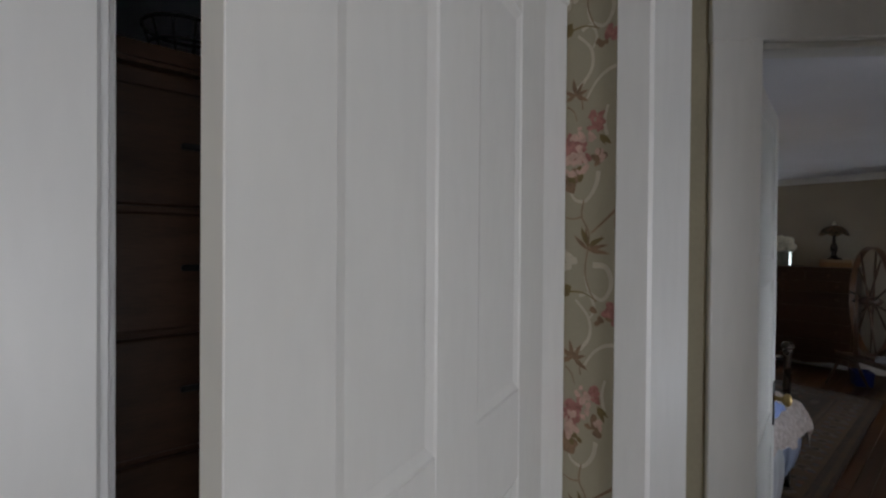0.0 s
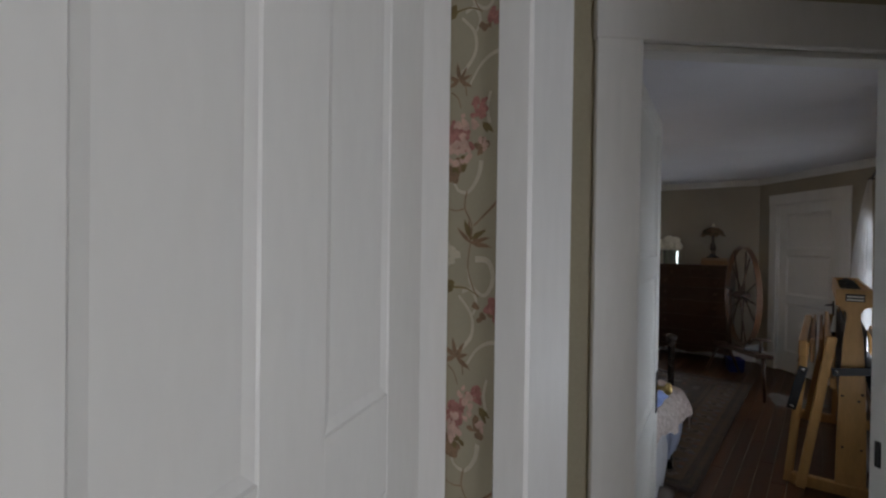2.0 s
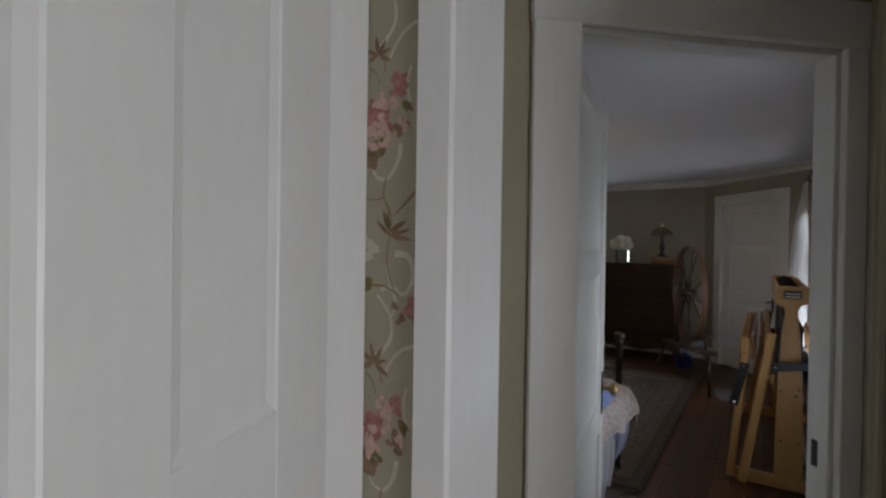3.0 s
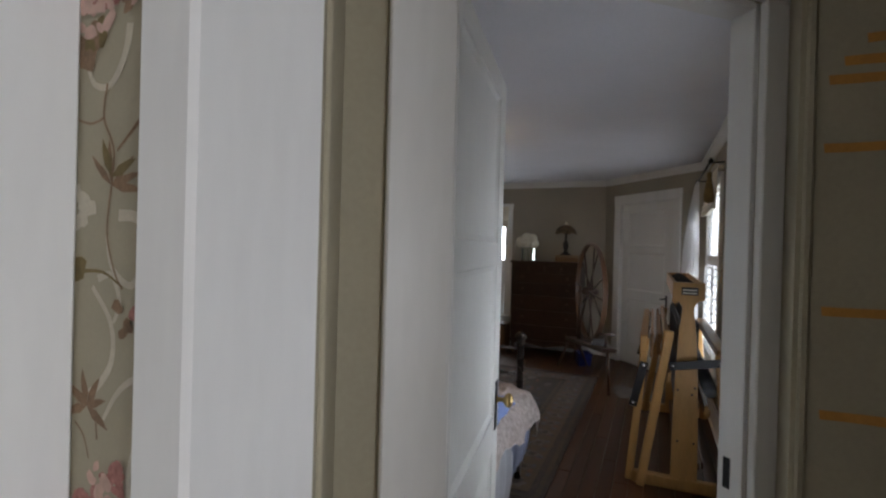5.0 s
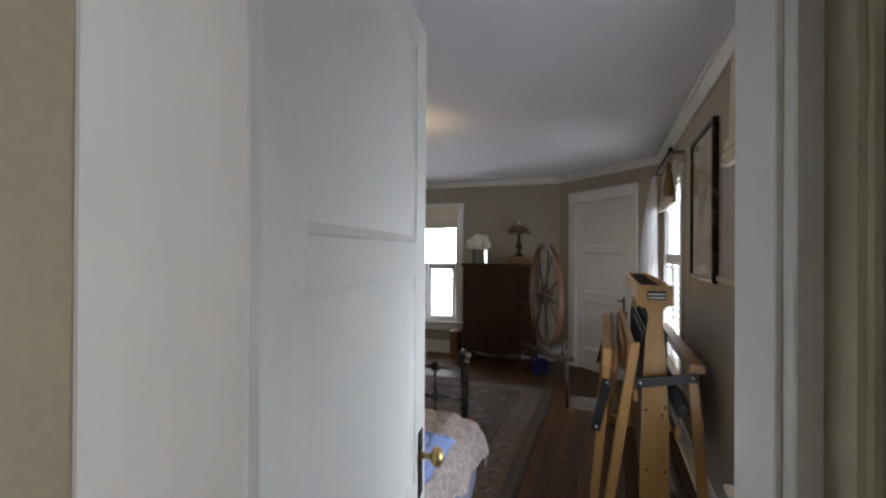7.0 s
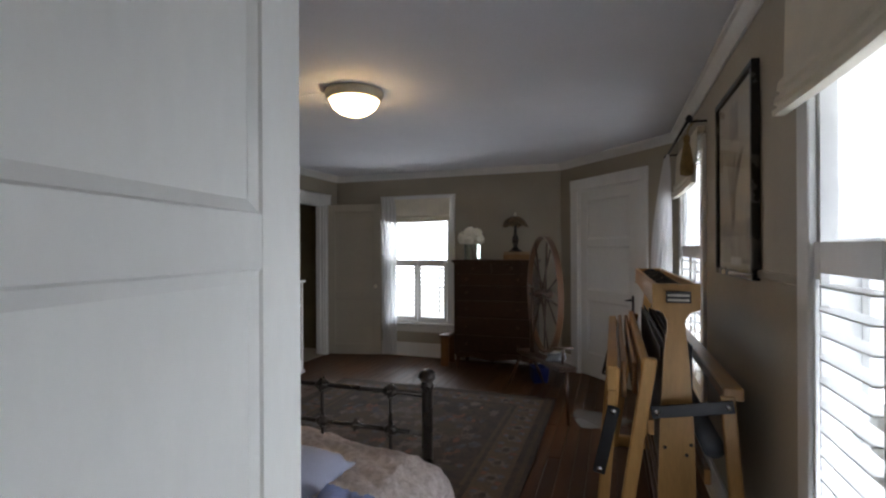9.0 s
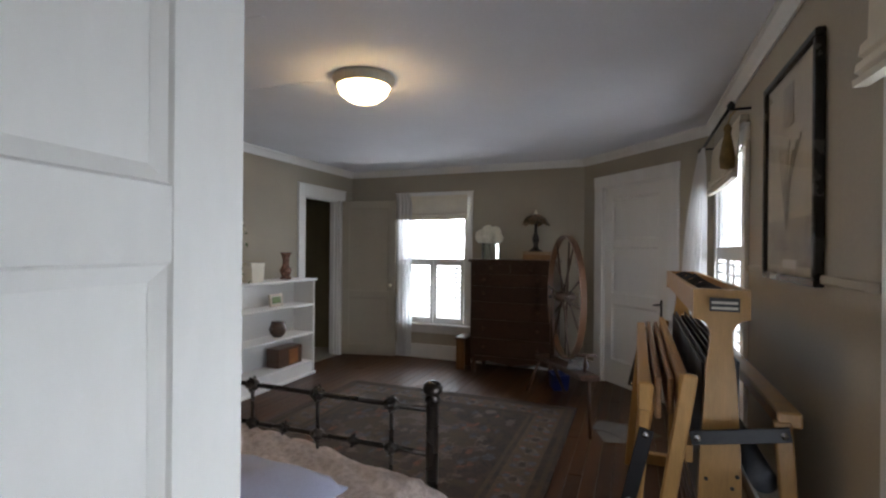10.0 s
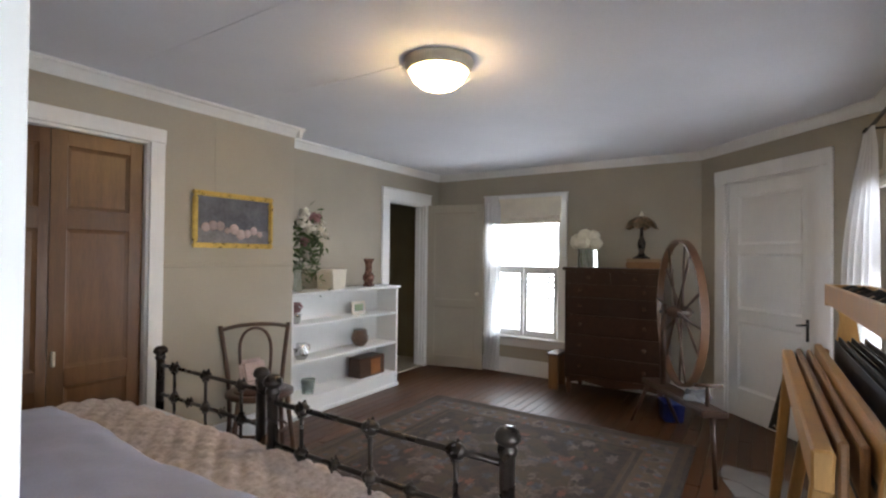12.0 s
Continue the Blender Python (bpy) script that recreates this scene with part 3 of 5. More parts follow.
roman_blind(m_far, FW1 - FW0, 0.26, "cream linen roman blind drawn up at the far window")
roman_blind(m_r1, R1B - R1A, 0.31, "cream linen roman blind drawn up behind a curtain rod", 2.07, 0.05)
roman_blind(m_r2, R2B - R2A, 0.43, "cream linen roman blind drawn up above the shutters", 2.18, 0.085)
sheer_curtain(m_far @ Matrix.Translation((-0.05, 0, 0)), 0.20, 0.03, 2.04, "white sheer curtain beside the far window, reaching the floor", 4)
sheer_curtain(m_r1 @ Matrix.Translation((-0.11, -0.03, 0)), 0.30, 0.03, 2.09, "white sheer curtain beside the window, bellying into the room", 5, flare=0.03, belly=0.12)
for mw, wide in ((m_r1, R1B - R1A), (m_r2, R2B - R2A)):
    sheer_curtain(mw @ Matrix.Translation((0.03, 0.112, 0)), wide - 0.06, 1.385, 1.92, "white sheer panel gathered across the upper sash", 6)
curtain_rod(m_r1 @ Matrix.Translation((-0.14, -0.02, 0)), R1B - R1A + 0.30, 2.115, "dark metal curtain rod above the window")

# crown moulding, baseboards, rail
CROWN = [(0, 0), (0.0, -0.075), (0.012, -0.075), (0.02, -0.058), (0.045, -0.022), (0.06, -0.014), (0.06, 0)]


def crown(p0, p1, e0=0.0, e1=0.0):
    """Room lies to the left of p0 to p1."""
    m, ln = run(p0, p1)
    bm = bmesh.new()
    a = [bm.verts.new(m @ Vector((-e0, y, H - 0.002 + z))) for y, z in CROWN]
    b = [bm.verts.new(m @ Vector((ln + e1, y, H - 0.002 + z))) for y, z in CROWN]
    bm.faces.new(a), bm.faces.new(list(reversed(b)))
    for i in range(len(a)):
        j = (i + 1) % len(a)
        bm.faces.new((a[i], b[i], b[j], a[j]))
    bmesh.ops.recalc_face_normals(bm, faces=bm.faces)
    return tagged(part("crown_moulding", bm, TRIM), "white painted crown moulding along the ceiling", "trim", kind="structure")


def baseboard(p0, p1, h=0.17):
    m, ln = run(p0, p1)
    bm = box((0, 0.0, 0), (ln, 0.018, h), 0.003, m)
    boxm(bm, (0, 0.018, 0), (ln, 0.032, 0.02), 0.004, m)
    return tagged(part("baseboard", bm, TRIM), "white painted wooden baseboard", "trim", kind="structure")


crown((2.25, YR), DG1)
crown(DG1, DG0)
crown(DG0, (XF, YL))
crown((XF, YL), (4.95, YL))
crown((4.95, YL), (4.95, YC), 0, 0.06)
crown((5.01, YC), (1.5, YC))
baseboard((2.3, YR), DG1)
mdg, _ = run(DG1, DG0)
baseboard(DG1, (mdg @ Vector((DD0 - 0.12, 0, 0)))[:2])
baseboard((mdg @ Vector((DD1 + 0.12, 0, 0)))[:2], DG0)
baseboard(DG0, (XF, YL))
baseboard((CL0 - 0.09, YC), (1.5, YC))
baseboard((4.95, YC), (CL1 + 0.09, YC))


def rail(p0, p1, z, material=WALL):
    m, ln = run(p0, p1)
    return tagged(part("chair_rail", box((0, 0.0, z), (ln, 0.014, z + 0.03), 0.004, m), material), "taupe painted narrow wall rail", "trim", kind="structure")


rail((4.95, YC), (CL1 + 0.085, YC), 1.245)
rail((R2B + 0.11, YR), (R1A - 0.11, YR), 1.25)

# daylight in the openings
WIN_W = 28
window_light((XF + 0.19, (FW0 + FW1) / 2, 1.19), (XF - 4, (FW0 + FW1) / 2, 2.4), 0.8, 1.5, WIN_W * 0.9)
window_light(((R1A + R1B) / 2, YR - 0.19, 1.19), ((R1A + R1B) / 2, 3.4, 2.75), 0.8, 1.5, WIN_W)
window_light(((R2A + R2B) / 2, YR - 0.19, 1.19), ((R2A + R2B) / 2, 3.4, 2.75), 0.8, 1.5, WIN_W * 0.85)
# Lamp at the unseen hall opening, added to light the hall door and passage.
window_light((-0.4, -3.03, 0.95), (-0.4, 2, 0.75), 1.4, 1.35, 66, (0.885, 0.90, 0.985))

# ---------------------------------------------------------------- things: bedroom
def ceiling_lamp(x, y):
    t = thing("ceiling_lamp", "lit flush ceiling lamp with frosted bowl and nickel rim", "ceiling lamp", Matrix.Translation((x, y, H)))
    bm = bmesh.new()
    lathe(bm, [(0.152, -0.056), (0.160, -0.055), (0.170, -0.042), (0.176, -0.025), (0.180, -0.010), (0.176, 0.0)], 40)
    part("rim", bm, NICKEL, t)
    bm = bmesh.new()
    lathe(bm, [(0.01, -0.150), (0.05, -0.145), (0.09, -0.130), (0.130, -0.100), (0.150, -0.057)], 40, sharp=80)
    part("bowl", bm, GLOW, t, "glowing frosted glass bowl")
    return t


ceiling_lamp(4.43, 1.585)


def bookshelf(x0, x1, y0, y1):
    t = thing("bookshelf", "low white painted bookshelf with a few ornaments", "bookshelf", Matrix.Translation((x0, y0, 0)))
    w, d = x1 - x0, y1 - y0
    part("top", box((-0.012, -0.02, 1.0), (w + 0.022, d, 1.024), 0.004), WHITES, t)
    part("side_panel", box((0, 0, 0), (0.025, d, 1.0), 0.002), WHITES, t)
    part("side_panel", box((w - 0.025, 0, 0), (w, d, 1.0), 0.002), WHITES, t)
    part("back_panel", box((0.025, d - 0.012, 0.0), (w - 0.025, d - 0.002, 1.0)), WHITES, t)
    for z in (0.735, 0.43, 0.125):
        part("shelf", box((0.025, 0.004, z), (w - 0.025, d - 0.012, z + 0.022), 0.002), WHITES, t)
    part("plinth", box((0.025, 0.006, 0), (w - 0.025, 0.026, 0.125), 0.002), WHITES, t)
    part("base_moulding", box((-0.0, -0.016, 0), (w + 0.012, -0.001, 0.035), 0.005), WHITES, t)
    return t


bookshelf(4.96, 6.33, 3.32, 3.595)


def blossom(bm, c, r, seed, n=22):
    rng = random.Random(seed)
    c = Vector(c)
    for _ in range(n):
        d = Vector((rng.gauss(0, 1), rng.gauss(0, 1), rng.gauss(0, 0.9))).normalized()
        p = c + d * r * rng.uniform(0.55, 1)
        q = d.to_track_quat("Z", "Y").to_matrix().to_4x4() @ Matrix.Rotation(rng.uniform(0, 6.28), 4, "Z")
        s = r * rng.uniform(0.42, 0.65)
        vs = [bm.verts.new(Matrix.Translation(p) @ q @ Vector(v)) for v in ((-s * 0.4, -s * 0.6, s * 0.15), (s * 0.4, -s * 0.6, s * 0.15), (s * 0.6, 0.1 * s, 0), (0, s * 0.7, s * 0.2), (-s * 0.6, 0.1 * s, 0))]
        bm.faces.new(vs)
    return bm


def leaves(bm, c, spread, n, seed, size=0.04, down=0.0):
    rng = random.Random(seed)
    c = Vector(c)
    for _ in range(n):
        p = c + Vector((rng.gauss(0, spread[0]), rng.gauss(0, spread[1]), rng.gauss(0, spread[2]) - down * rng.random()))
        m = Matrix.Translation(p) @ Euler((rng.uniform(-1.2, 1.2), rng.uniform(-1.2, 1.2), rng.uniform(0, 6.28))).to_matrix().to_4x4()
        s = size * rng.uniform(0.6, 1.2)
        v = [bm.verts.new(m @ Vector(k)) for k in ((0, -s, 0), (s * 0.35, -s * 0.2, s * 0.12), (0, s, -s * 0.1), (-s * 0.35, -s * 0.2, s * 0.12))]
        bm.faces.new((v[0], v[1], v[2]))
        bm.faces.new((v[0], v[2], v[3]))
    return bm


def lathed(name, label, category, pos, profile, material, n=24):
    bm = bmesh.new()
    lathe(bm, profile, n)
    ob = part(name, bm, material)
    ob.location = pos
    return tagged(ob, label, category)


TOP = 1.024
# flowers in a vase
fv = thing("flower_vase", "tall vase of cream and dusky flowers with trailing greenery", "vase of flowers", Matrix.Translation((5.14, 3.46, TOP)))
bm = bmesh.new(); lathe(bm, [(0.035, 0), (0.04, 0.02), (0.03, 0.1), (0.036, 0.2), (0.046, 0.26)], 20); part("vase", bm, GREENGLASS, fv, "slim clear glass vase")
bm = bmesh.new(); leaves(bm, (0.06, -0.03, 0.40), (0.08, 0.06, 0.11), 150, 3, 0.05); leaves(bm, (0.10, -0.06, 0.28), (0.045, 0.03, 0.06), 60, 4, 0.035, 0.2); part("foliage", bm, GREENL, fv)
for i, (dx, dz, r, mtl) in enumerate(((0.02, 0.66, 0.05, PETALW), (-0.01, 0.58, 0.055, PETALW), (0.05, 0.52, 0.055, PETALW), (0.17, 0.55, 0.065, PETALW), (0.12, 0.62, 0.055, PETALP), (0.22, 0.48, 0.03, PETALW), (0.16, 0.36, 0.035, PETALW), (0.01, 0.42, 0.04, PETALP))):
    part("blossom", blossom(bmesh.new(), (dx, -0.05 - 0.02 * (i % 3), dz), r, i, 40), mtl, fv)
# things on the bookshelf
wb = thing("planter_box", "square cream ceramic planter on the bookshelf", "planter", Matrix.Translation((5.53, 3.46, TOP)) @ Matrix.Rotation(radians(12), 4, "Z"))
bm = bmesh.new()
prism(bm, [(-0.095, 0), (0.095, 0), (0.108, 0.15), (0.116, 0.155), (0.116, 0.178), (-0.116, 0.178), (-0.116, 0.155), (-0.108, 0.15)], 0.17, Matrix.Translation((0, -0.085, 0)))
part("pot", bm, LINEN, wb)
lathed("tall_vase", "tall red-brown painted porcelain vase", "vase", (6.03, 3.46, TOP), [(0.055, 0), (0.06, 0.012), (0.04, 0.03), (0.055, 0.07), (0.06, 0.10), (0.035, 0.14), (0.032, 0.2), (0.045, 0.25), (0.058, 0.275), (0.05, 0.275), (0.03, 0.23)], CERAMP)
pp = thing("potted_flowers", "small pot of dusky pink dried flowers", "potted plant", Matrix.Translation((5.11, 3.45, 0.757)))
bm = bmesh.new(); lathe(bm, [(0.035, 0), (0.05, 0.07), (0.052, 0.08), (0.04, 0.08)], 18); part("pot", bm, SILVER, pp)
bm = bmesh.new(); blossom(bm, (0, 0, 0.13), 0.055, 8, 60); part("blossom", bm, PETALP, pp)
fr = thing("small_picture", "small framed picture with a green landscape", "picture", Matrix.Translation((5.93, 3.47, 0.757)) @ Matrix.Rotation(radians(-8), 4, "X") @ Matrix.Rotation(radians(4), 4, "Z"))
part("frame", box((-0.12, 0, 0), (0.09, 0.014, 0.125), 0.003), LINEN, fr)
part("print", box((-0.085, -0.002, 0.03), (0.055, 0.001, 0.10)), GREENL, fr)
pt = thing("pitcher", "small polished pewter pitcher", "pitcher", Matrix.Translation((5.17, 3.44, 0.452)))
bm = bmesh.new(); lathe(bm, [(0.04, 0), (0.06, 0.03), (0.062, 0.06), (0.04, 0.1), (0.045, 0.13), (0.036, 0.13)], 20); part("body", bm, SILVER, pt)
bm = bmesh.new(); tube(bm, [(0.045, 0, 0.115), (0.085, 0, 0.11), (0.09, 0, 0.07), (0.058, 0, 0.04)], 0.006); part("handle", bm, SILVER, pt)
bm = bmesh.new(); rod(bm, (-0.05, 0, 0.07), (-0.1, 0, 0.12), 0.014, 10, 0.008); part("spout", bm, SILVER, pt)
jr = thing("jar", "round brown stoneware jar with two handles", "jar", Matrix.Translation((5.905, 3.45, 0.452)))
bm = bmesh.new(); lathe(bm, [(0.045, 0), (0.075, 0.04), (0.085, 0.08), (0.07, 0.12), (0.06, 0.15), (0.065, 0.155), (0.05, 0.155)], 22); part("body", bm, CERAM, jr)
for s in (-1, 1):
    bm = bmesh.new(); tube(bm, [(s * 0.065, 0, 0.135), (s * 0.095, 0, 0.13), (s * 0.098, 0, 0.1), (s * 0.08, 0, 0.085)], 0.007); part("handle", bm, CERAM, jr)
lathed("drinking_glass", "clear greenish glass tumbler", "glass", (5.25, 3.44, 0.147), [(0.05, 0), (0.062, 0.12), (0.058, 0.12), (0.047, 0.012)], GREENGLASS)
rb = thing("wooden_box", "dark wooden mantel box with an orange-brown front panel", "box", Matrix.Translation((5.84, 3.38, 0.147)))
part("case", box((0, 0, 0), (0.36, 0.16, 0.19), 0.006), DARKWOOD, rb)
part("front_panel", box((0.15, -0.006, 0.02), (0.29, 0, 0.165), 0.002), mat("orange_brown_veneer", (0.32, 0.12, 0.035), 0.35, 0.3, 8), rb)

# gilt-framed still life on the chimney breast
gp = thing("still_life_painting", "gilt-framed still life painting of pale fruit, below a faint wall seam", "painting", Matrix.Translation((4.12, YC, 1.375)))
PWD, PHT = 0.62, 0.38
for lo, hi in (((0, 0), (PWD, 0.035)), ((0, PHT - 0.035), (PWD, PHT)), ((0, 0.035), (0.035, PHT - 0.035)), ((PWD - 0.035, 0.035), (PWD, PHT - 0.035))):
    part("frame_moulding", box((lo[0], -0.03, lo[1]), (hi[0], -0.004, hi[1]), 0.008, seg=2), GOLD, gp)
part("canvas", box((0.03, -0.016, 0.03), (PWD - 0.03, -0.004, PHT - 0.03)), PAINTBG, gp)
bm = bmesh.new()
boxm(bm, (0.036, -0.018, 0.036), (PWD - 0.036, -0.0155, 0.13))
part("painted_table", bm, mat("grey_paint_layer", (0.20, 0.19, 0.20), 0.6, 0.4, 9), gp)
rng = random.Random(5)
for i in range(9):
    r = rng.uniform(0.022, 0.038)
    bm = bmesh.new()
    lathe(bm, [(r, 0), (r * 0.9, 0.002)], 14, Matrix.Translation((0.09 + i * 0.052, -0.019 - 0.0004 * i, 0.12 + rng.uniform(-0.03, 0.035))) @ Matrix.Rotation(radians(90), 4, "X"))
    part("painted_fruit", bm, PEACH, gp)
# Thin wall-coloured tube that stands for the faint seam above the painting.
bm = bmesh.new(); tube(bm, [(0.16, -0.01, PHT), (0.16, -0.004, PHT + 0.12), (0.16, -0.003, H - 1.375 - 0.08)], 0.0015, 5); part("cord", bm, WALL, gp)

# bentwood chair
ch = thing("bentwood_chair", "dark bentwood chair with a looped back and round seat", "chair", Matrix.Translation((4.42, 2.97, 0)) @ Matrix.Rotation(radians(-28), 4, "Z") @ Matrix.Diagonal((1.05, 1, 0.94, 1)))
bm = bmesh.new(); lathe(bm, [(0.19, 0.43), (0.205, 0.44), (0.205, 0.462), (0.19, 0.47), (0.05, 0.465)], 32); part("seat", bm, DARKWOOD, ch)
bm = bmesh.new(); lathe(bm, [(0.16, 0.468), (0.15, 0.485), (0.02, 0.49)], 28); part("seat_panel", bm, DARKWOOD, ch, "worn dark pressed seat panel")
def flowing(pts, k=5):
    """Points along a smooth curve through pts."""
    out = []
    for i in range(len(pts) - 1):
        p0, p1, p2, p3 = (Vector(pts[min(max(j, 0), len(pts) - 1)]) for j in (i - 1, i, i + 1, i + 2))
        out += [0.5 * (2 * p1 + (p2 - p0) * (q / k) + (2 * p0 - 5 * p1 + 4 * p2 - p3) * (q / k) ** 2 + (3 * p1 - p0 - 3 * p2 + p3) * (q / k) ** 3) for q in range(k)]
    return out + [Vector(pts[-1])]


for q in (-1, 1):
    bm = bmesh.new(); tube(bm, flowing([(q * 0.17, 0.15, 0), (q * 0.16, 0.165, 0.25), (q * 0.165, 0.18, 0.47), (q * 0.19, 0.215, 0.70), (q * 0.215, 0.24, 0.895)]), 0.015, 10); part("back_post", bm, DARKWOOD, ch)
bm = bmesh.new(); tube(bm, flowing([(-0.208, 0.236, 0.865), (-0.12, 0.25, 0.885), (0, 0.255, 0.892), (0.12, 0.25, 0.885), (0.208, 0.236, 0.865)]), 0.014, 10); part("top_rail", bm, DARKWOOD, ch)
bm = bmesh.new(); tube(bm, flowing([(-0.075, 0.175, 0.46), (-0.095, 0.20, 0.62), (-0.095, 0.228, 0.76), (-0.06, 0.243, 0.84), (0, 0.247, 0.866), (0.06, 0.243, 0.84), (0.095, 0.228, 0.76), (0.095, 0.20, 0.62), (0.075, 0.175, 0.46)]), 0.011, 8); part("back_loop", bm, DARKWOOD, ch)
for s in (-1, 1):
    bm = bmesh.new(); tube(bm, [(s * 0.14, -0.13, 0.44), (s * 0.165, -0.165, 0.2), (s * 0.18, -0.19, 0)], 0.015, 10); part("leg", bm, DARKWOOD, ch)
bm = bmesh.new(); tube(bm, [(0.165 * math.cos(a), 0.165 * math.sin(a), 0.2) for a in [k * math.pi / 12 for k in range(24)]], 0.009, 8, True); part("stretcher_ring", bm, DARKWOOD, ch)
cd = bmesh.new(); boxm(cd, (-0.1, -0.03, 0), (0.1, 0.03, 0.17), 0.028, seg=3)
cush = part("cushion", smooth(cd), mat("pale_pink_cloth", (0.55, 0.42, 0.38), 0.9, 0.2, 9)); cush.matrix_basis = Matrix.Translation((4.43, 3.04, 0.465)) @ Matrix.Rotation(radians(-16), 4, "X"); tagged(cush, "small pale pink cushion on the bentwood chair", "cushion")


# ---- iron beds
def iron_foot(t, x, y0, y1, top, r, knots):
    """Foot of a bed: two posts with domed caps, two rails, uprights with cast rosettes."""
    for y in (y0, y1):
        bm = bmesh.new()
        lathe(bm, [(r, 0), (r, top - 0.075), (r * 1.25, top - 0.07), (r * 1.3, top - 0.058), (r * 1.05, top - 0.05), (r * 1.1, top - 0.045), (r * 1.65, top - 0.036), (r * 1.7, top - 0.026), (r * 1.45, top - 0.012), (r * 0.9, top - 0.002), (r * 0.3, top)], 20, Matrix.Translation((x, y, 0)))
        part("post", bm, BRONZE, t)
    zt, zl = top - 0.10, top - 0.255
    for z in (zt, zl):
        bm = bmesh.new(); rod(bm, (x, y0, z), (x, y1, z), 0.0095); part("rail", bm, BRONZE, t)
    ys = [y0 + (y1 - y0) * (k + 0.5) / knots for k in range(knots)]

    def rosette(y, z, s=1.0):
        bm = bmesh.new()
        lathe(bm, [(0.010, -0.03 * s), (0.019 * s, -0.022 * s), (0.024 * s, -0.008 * s), (0.026 * s, 0.004 * s), (0.020 * s, 0.02 * s), (0.01, 0.03 * s)], 12, Matrix.Translation((x, y, z)) @ Matrix.Rotation(radians(90), 4, "X"))
        for k in range(6):
            a = k * math.pi / 3
            lathe(bm, [(0.002, -0.01), (0.009 * s, 0), (0.002, 0.012)], 6, Matrix.Translation((x + 0.024 * s * math.cos(a), y, z + 0.024 * s * math.sin(a))))
        part("rosette", bm, BRONZE, t)
    for y in ys:
        bm = bmesh.new(); rod(bm, (x, y, zl), (x, y, zt), 0.008); part("upright", bm, BRONZE, t)
        rosette(y, zt)
        rosette(y, zl, 0.9)
        bm = bmesh.new(); rod(bm, (x, y, 0.14), (x, y, zl), 0.007); part("upright", bm, BRONZE, t)
    for a, b in zip(ys, ys[1:]):
        rosette((a + b) / 2, zl, 0.75)
    bm = bmesh.new(); rod(bm, (x, y0, 0.15), (x, y1, 0.15), 0.009); part("rail", bm, BRONZE, t)


def iron_bed(x_foot, x_head, y0, y1, top, label):
    t = thing("iron_bed", label, "bed", group="iron beds")
    iron_foot(t, x_foot, y0, y1, top, 0.021, 3)
    for y in (y0, y1):
        bm = bmesh.new(); lathe(bm, [(0.02, 0), (0.02, 0.85), (0.034, 0.87), (0.01, 0.9)], 14, Matrix.Translation((x_head, y, 0))); part("post", bm, BRONZE, t)
        part("side_rail", box((x_head, y - 0.012, 0.27), (x_foot, y + 0.012, 0.33), 0.003), BRONZE, t)
    bm = box((x_head + 0.04, y0 - 0.0, 0.32), (x_foot - 0.05, y1 + 0.0, 0.56), 0.05, seg=3)
    part("mattress", smooth(bm), SHEET, t, "white mattress under the quilt")
    return t


iron_bed(3.54, 1.68, 0.762, 1.715, 0.895, "dark bronze iron bed with domed posts and rosettes")
iron_bed(3.74, 1.72, 2.05, 2.90, 0.84, "dark iron bed beside the closet")

# quilt over both beds
QUILT = mat("cream_floral_quilt", (0.72, 0.66, 0.64), 0.9, 0.25, 45, 0.3, 260, second=(0.50, 0.42, 0.39))


def quilt_height(x, y):
    p = 0.10
    d = min(abs(math.sin(math.pi * (x + 0.7 * y) / p)), abs(math.sin(math.pi * (x - 0.7 * y) / p)))
    return 0.017 * (d ** 0.6) + 0.02 * noise.noise((x * 2.1, y * 2.1, 0.3))


def quilt():
    bm = bmesh.new()
    X0, X1, Y0, Y1 = 1.75, 3.60, 0.70, 2.98
    nx, ny = 130, 170
    us = [i / nx for i in range(nx + 1)]
    grid = []
    drop = 0.16
    arc = drop + (Y1 - Y0)
    for i in range(nx + 1):
        row = []
        x = X0 + (X1 - X0) * i / nx
        for j in range(ny + 1):
            s = -drop + arc * j / ny
            foot = max(0.0, (x - (X1 - 0.30)) / 0.30)
            corner = max(0.0, 1 - (s + drop) / 0.7)
            xx = x - 0.10 * foot * corner * foot
            if s < 0.06:
                k = (0.06 - s) / (drop + 0.06)
                hang = (0.06 - s)
                y = Y0 + 0.06 - 0.05 * min(1, hang / 0.06) - 0.09 * math.sin(min(1, hang / 0.2) * 1.2) * (0.35 + 0.65 * min(1, max(0, (x - 2.45) / 0.4))) + 0.018 * math.sin(x * 16) * k
                z = 0.595 - hang * 0.75 * (0.4 + 0.6 * k) + 0.03 * k * math.sin(x * 9 + 1)
            else:
                y = Y0 + s
                z = 0.605
            z += quilt_height(x, s) - 0.12 * foot ** 3 * (0.4 + corner)
            z += 0.02 * math.exp(-((y - 1.9) / 0.5) ** 2)
            row.append(bm.verts.new((xx, y, z)))
        grid.append(row)
    for a, b in zip(grid, grid[1:]):
        for j in range(ny):
            bm.faces.new((a[j], b[j], b[j + 1], a[j + 1]))
    bmesh.ops.solidify(bm, geom=bm.faces[:], thickness=0.012)
    bmesh.ops.recalc_face_normals(bm, faces=bm.faces)
    return tagged(part("quilt", smooth(bm, 180), QUILT), "cream floral diamond-stitched quilt spread across the beds", "quilt")


quilt()


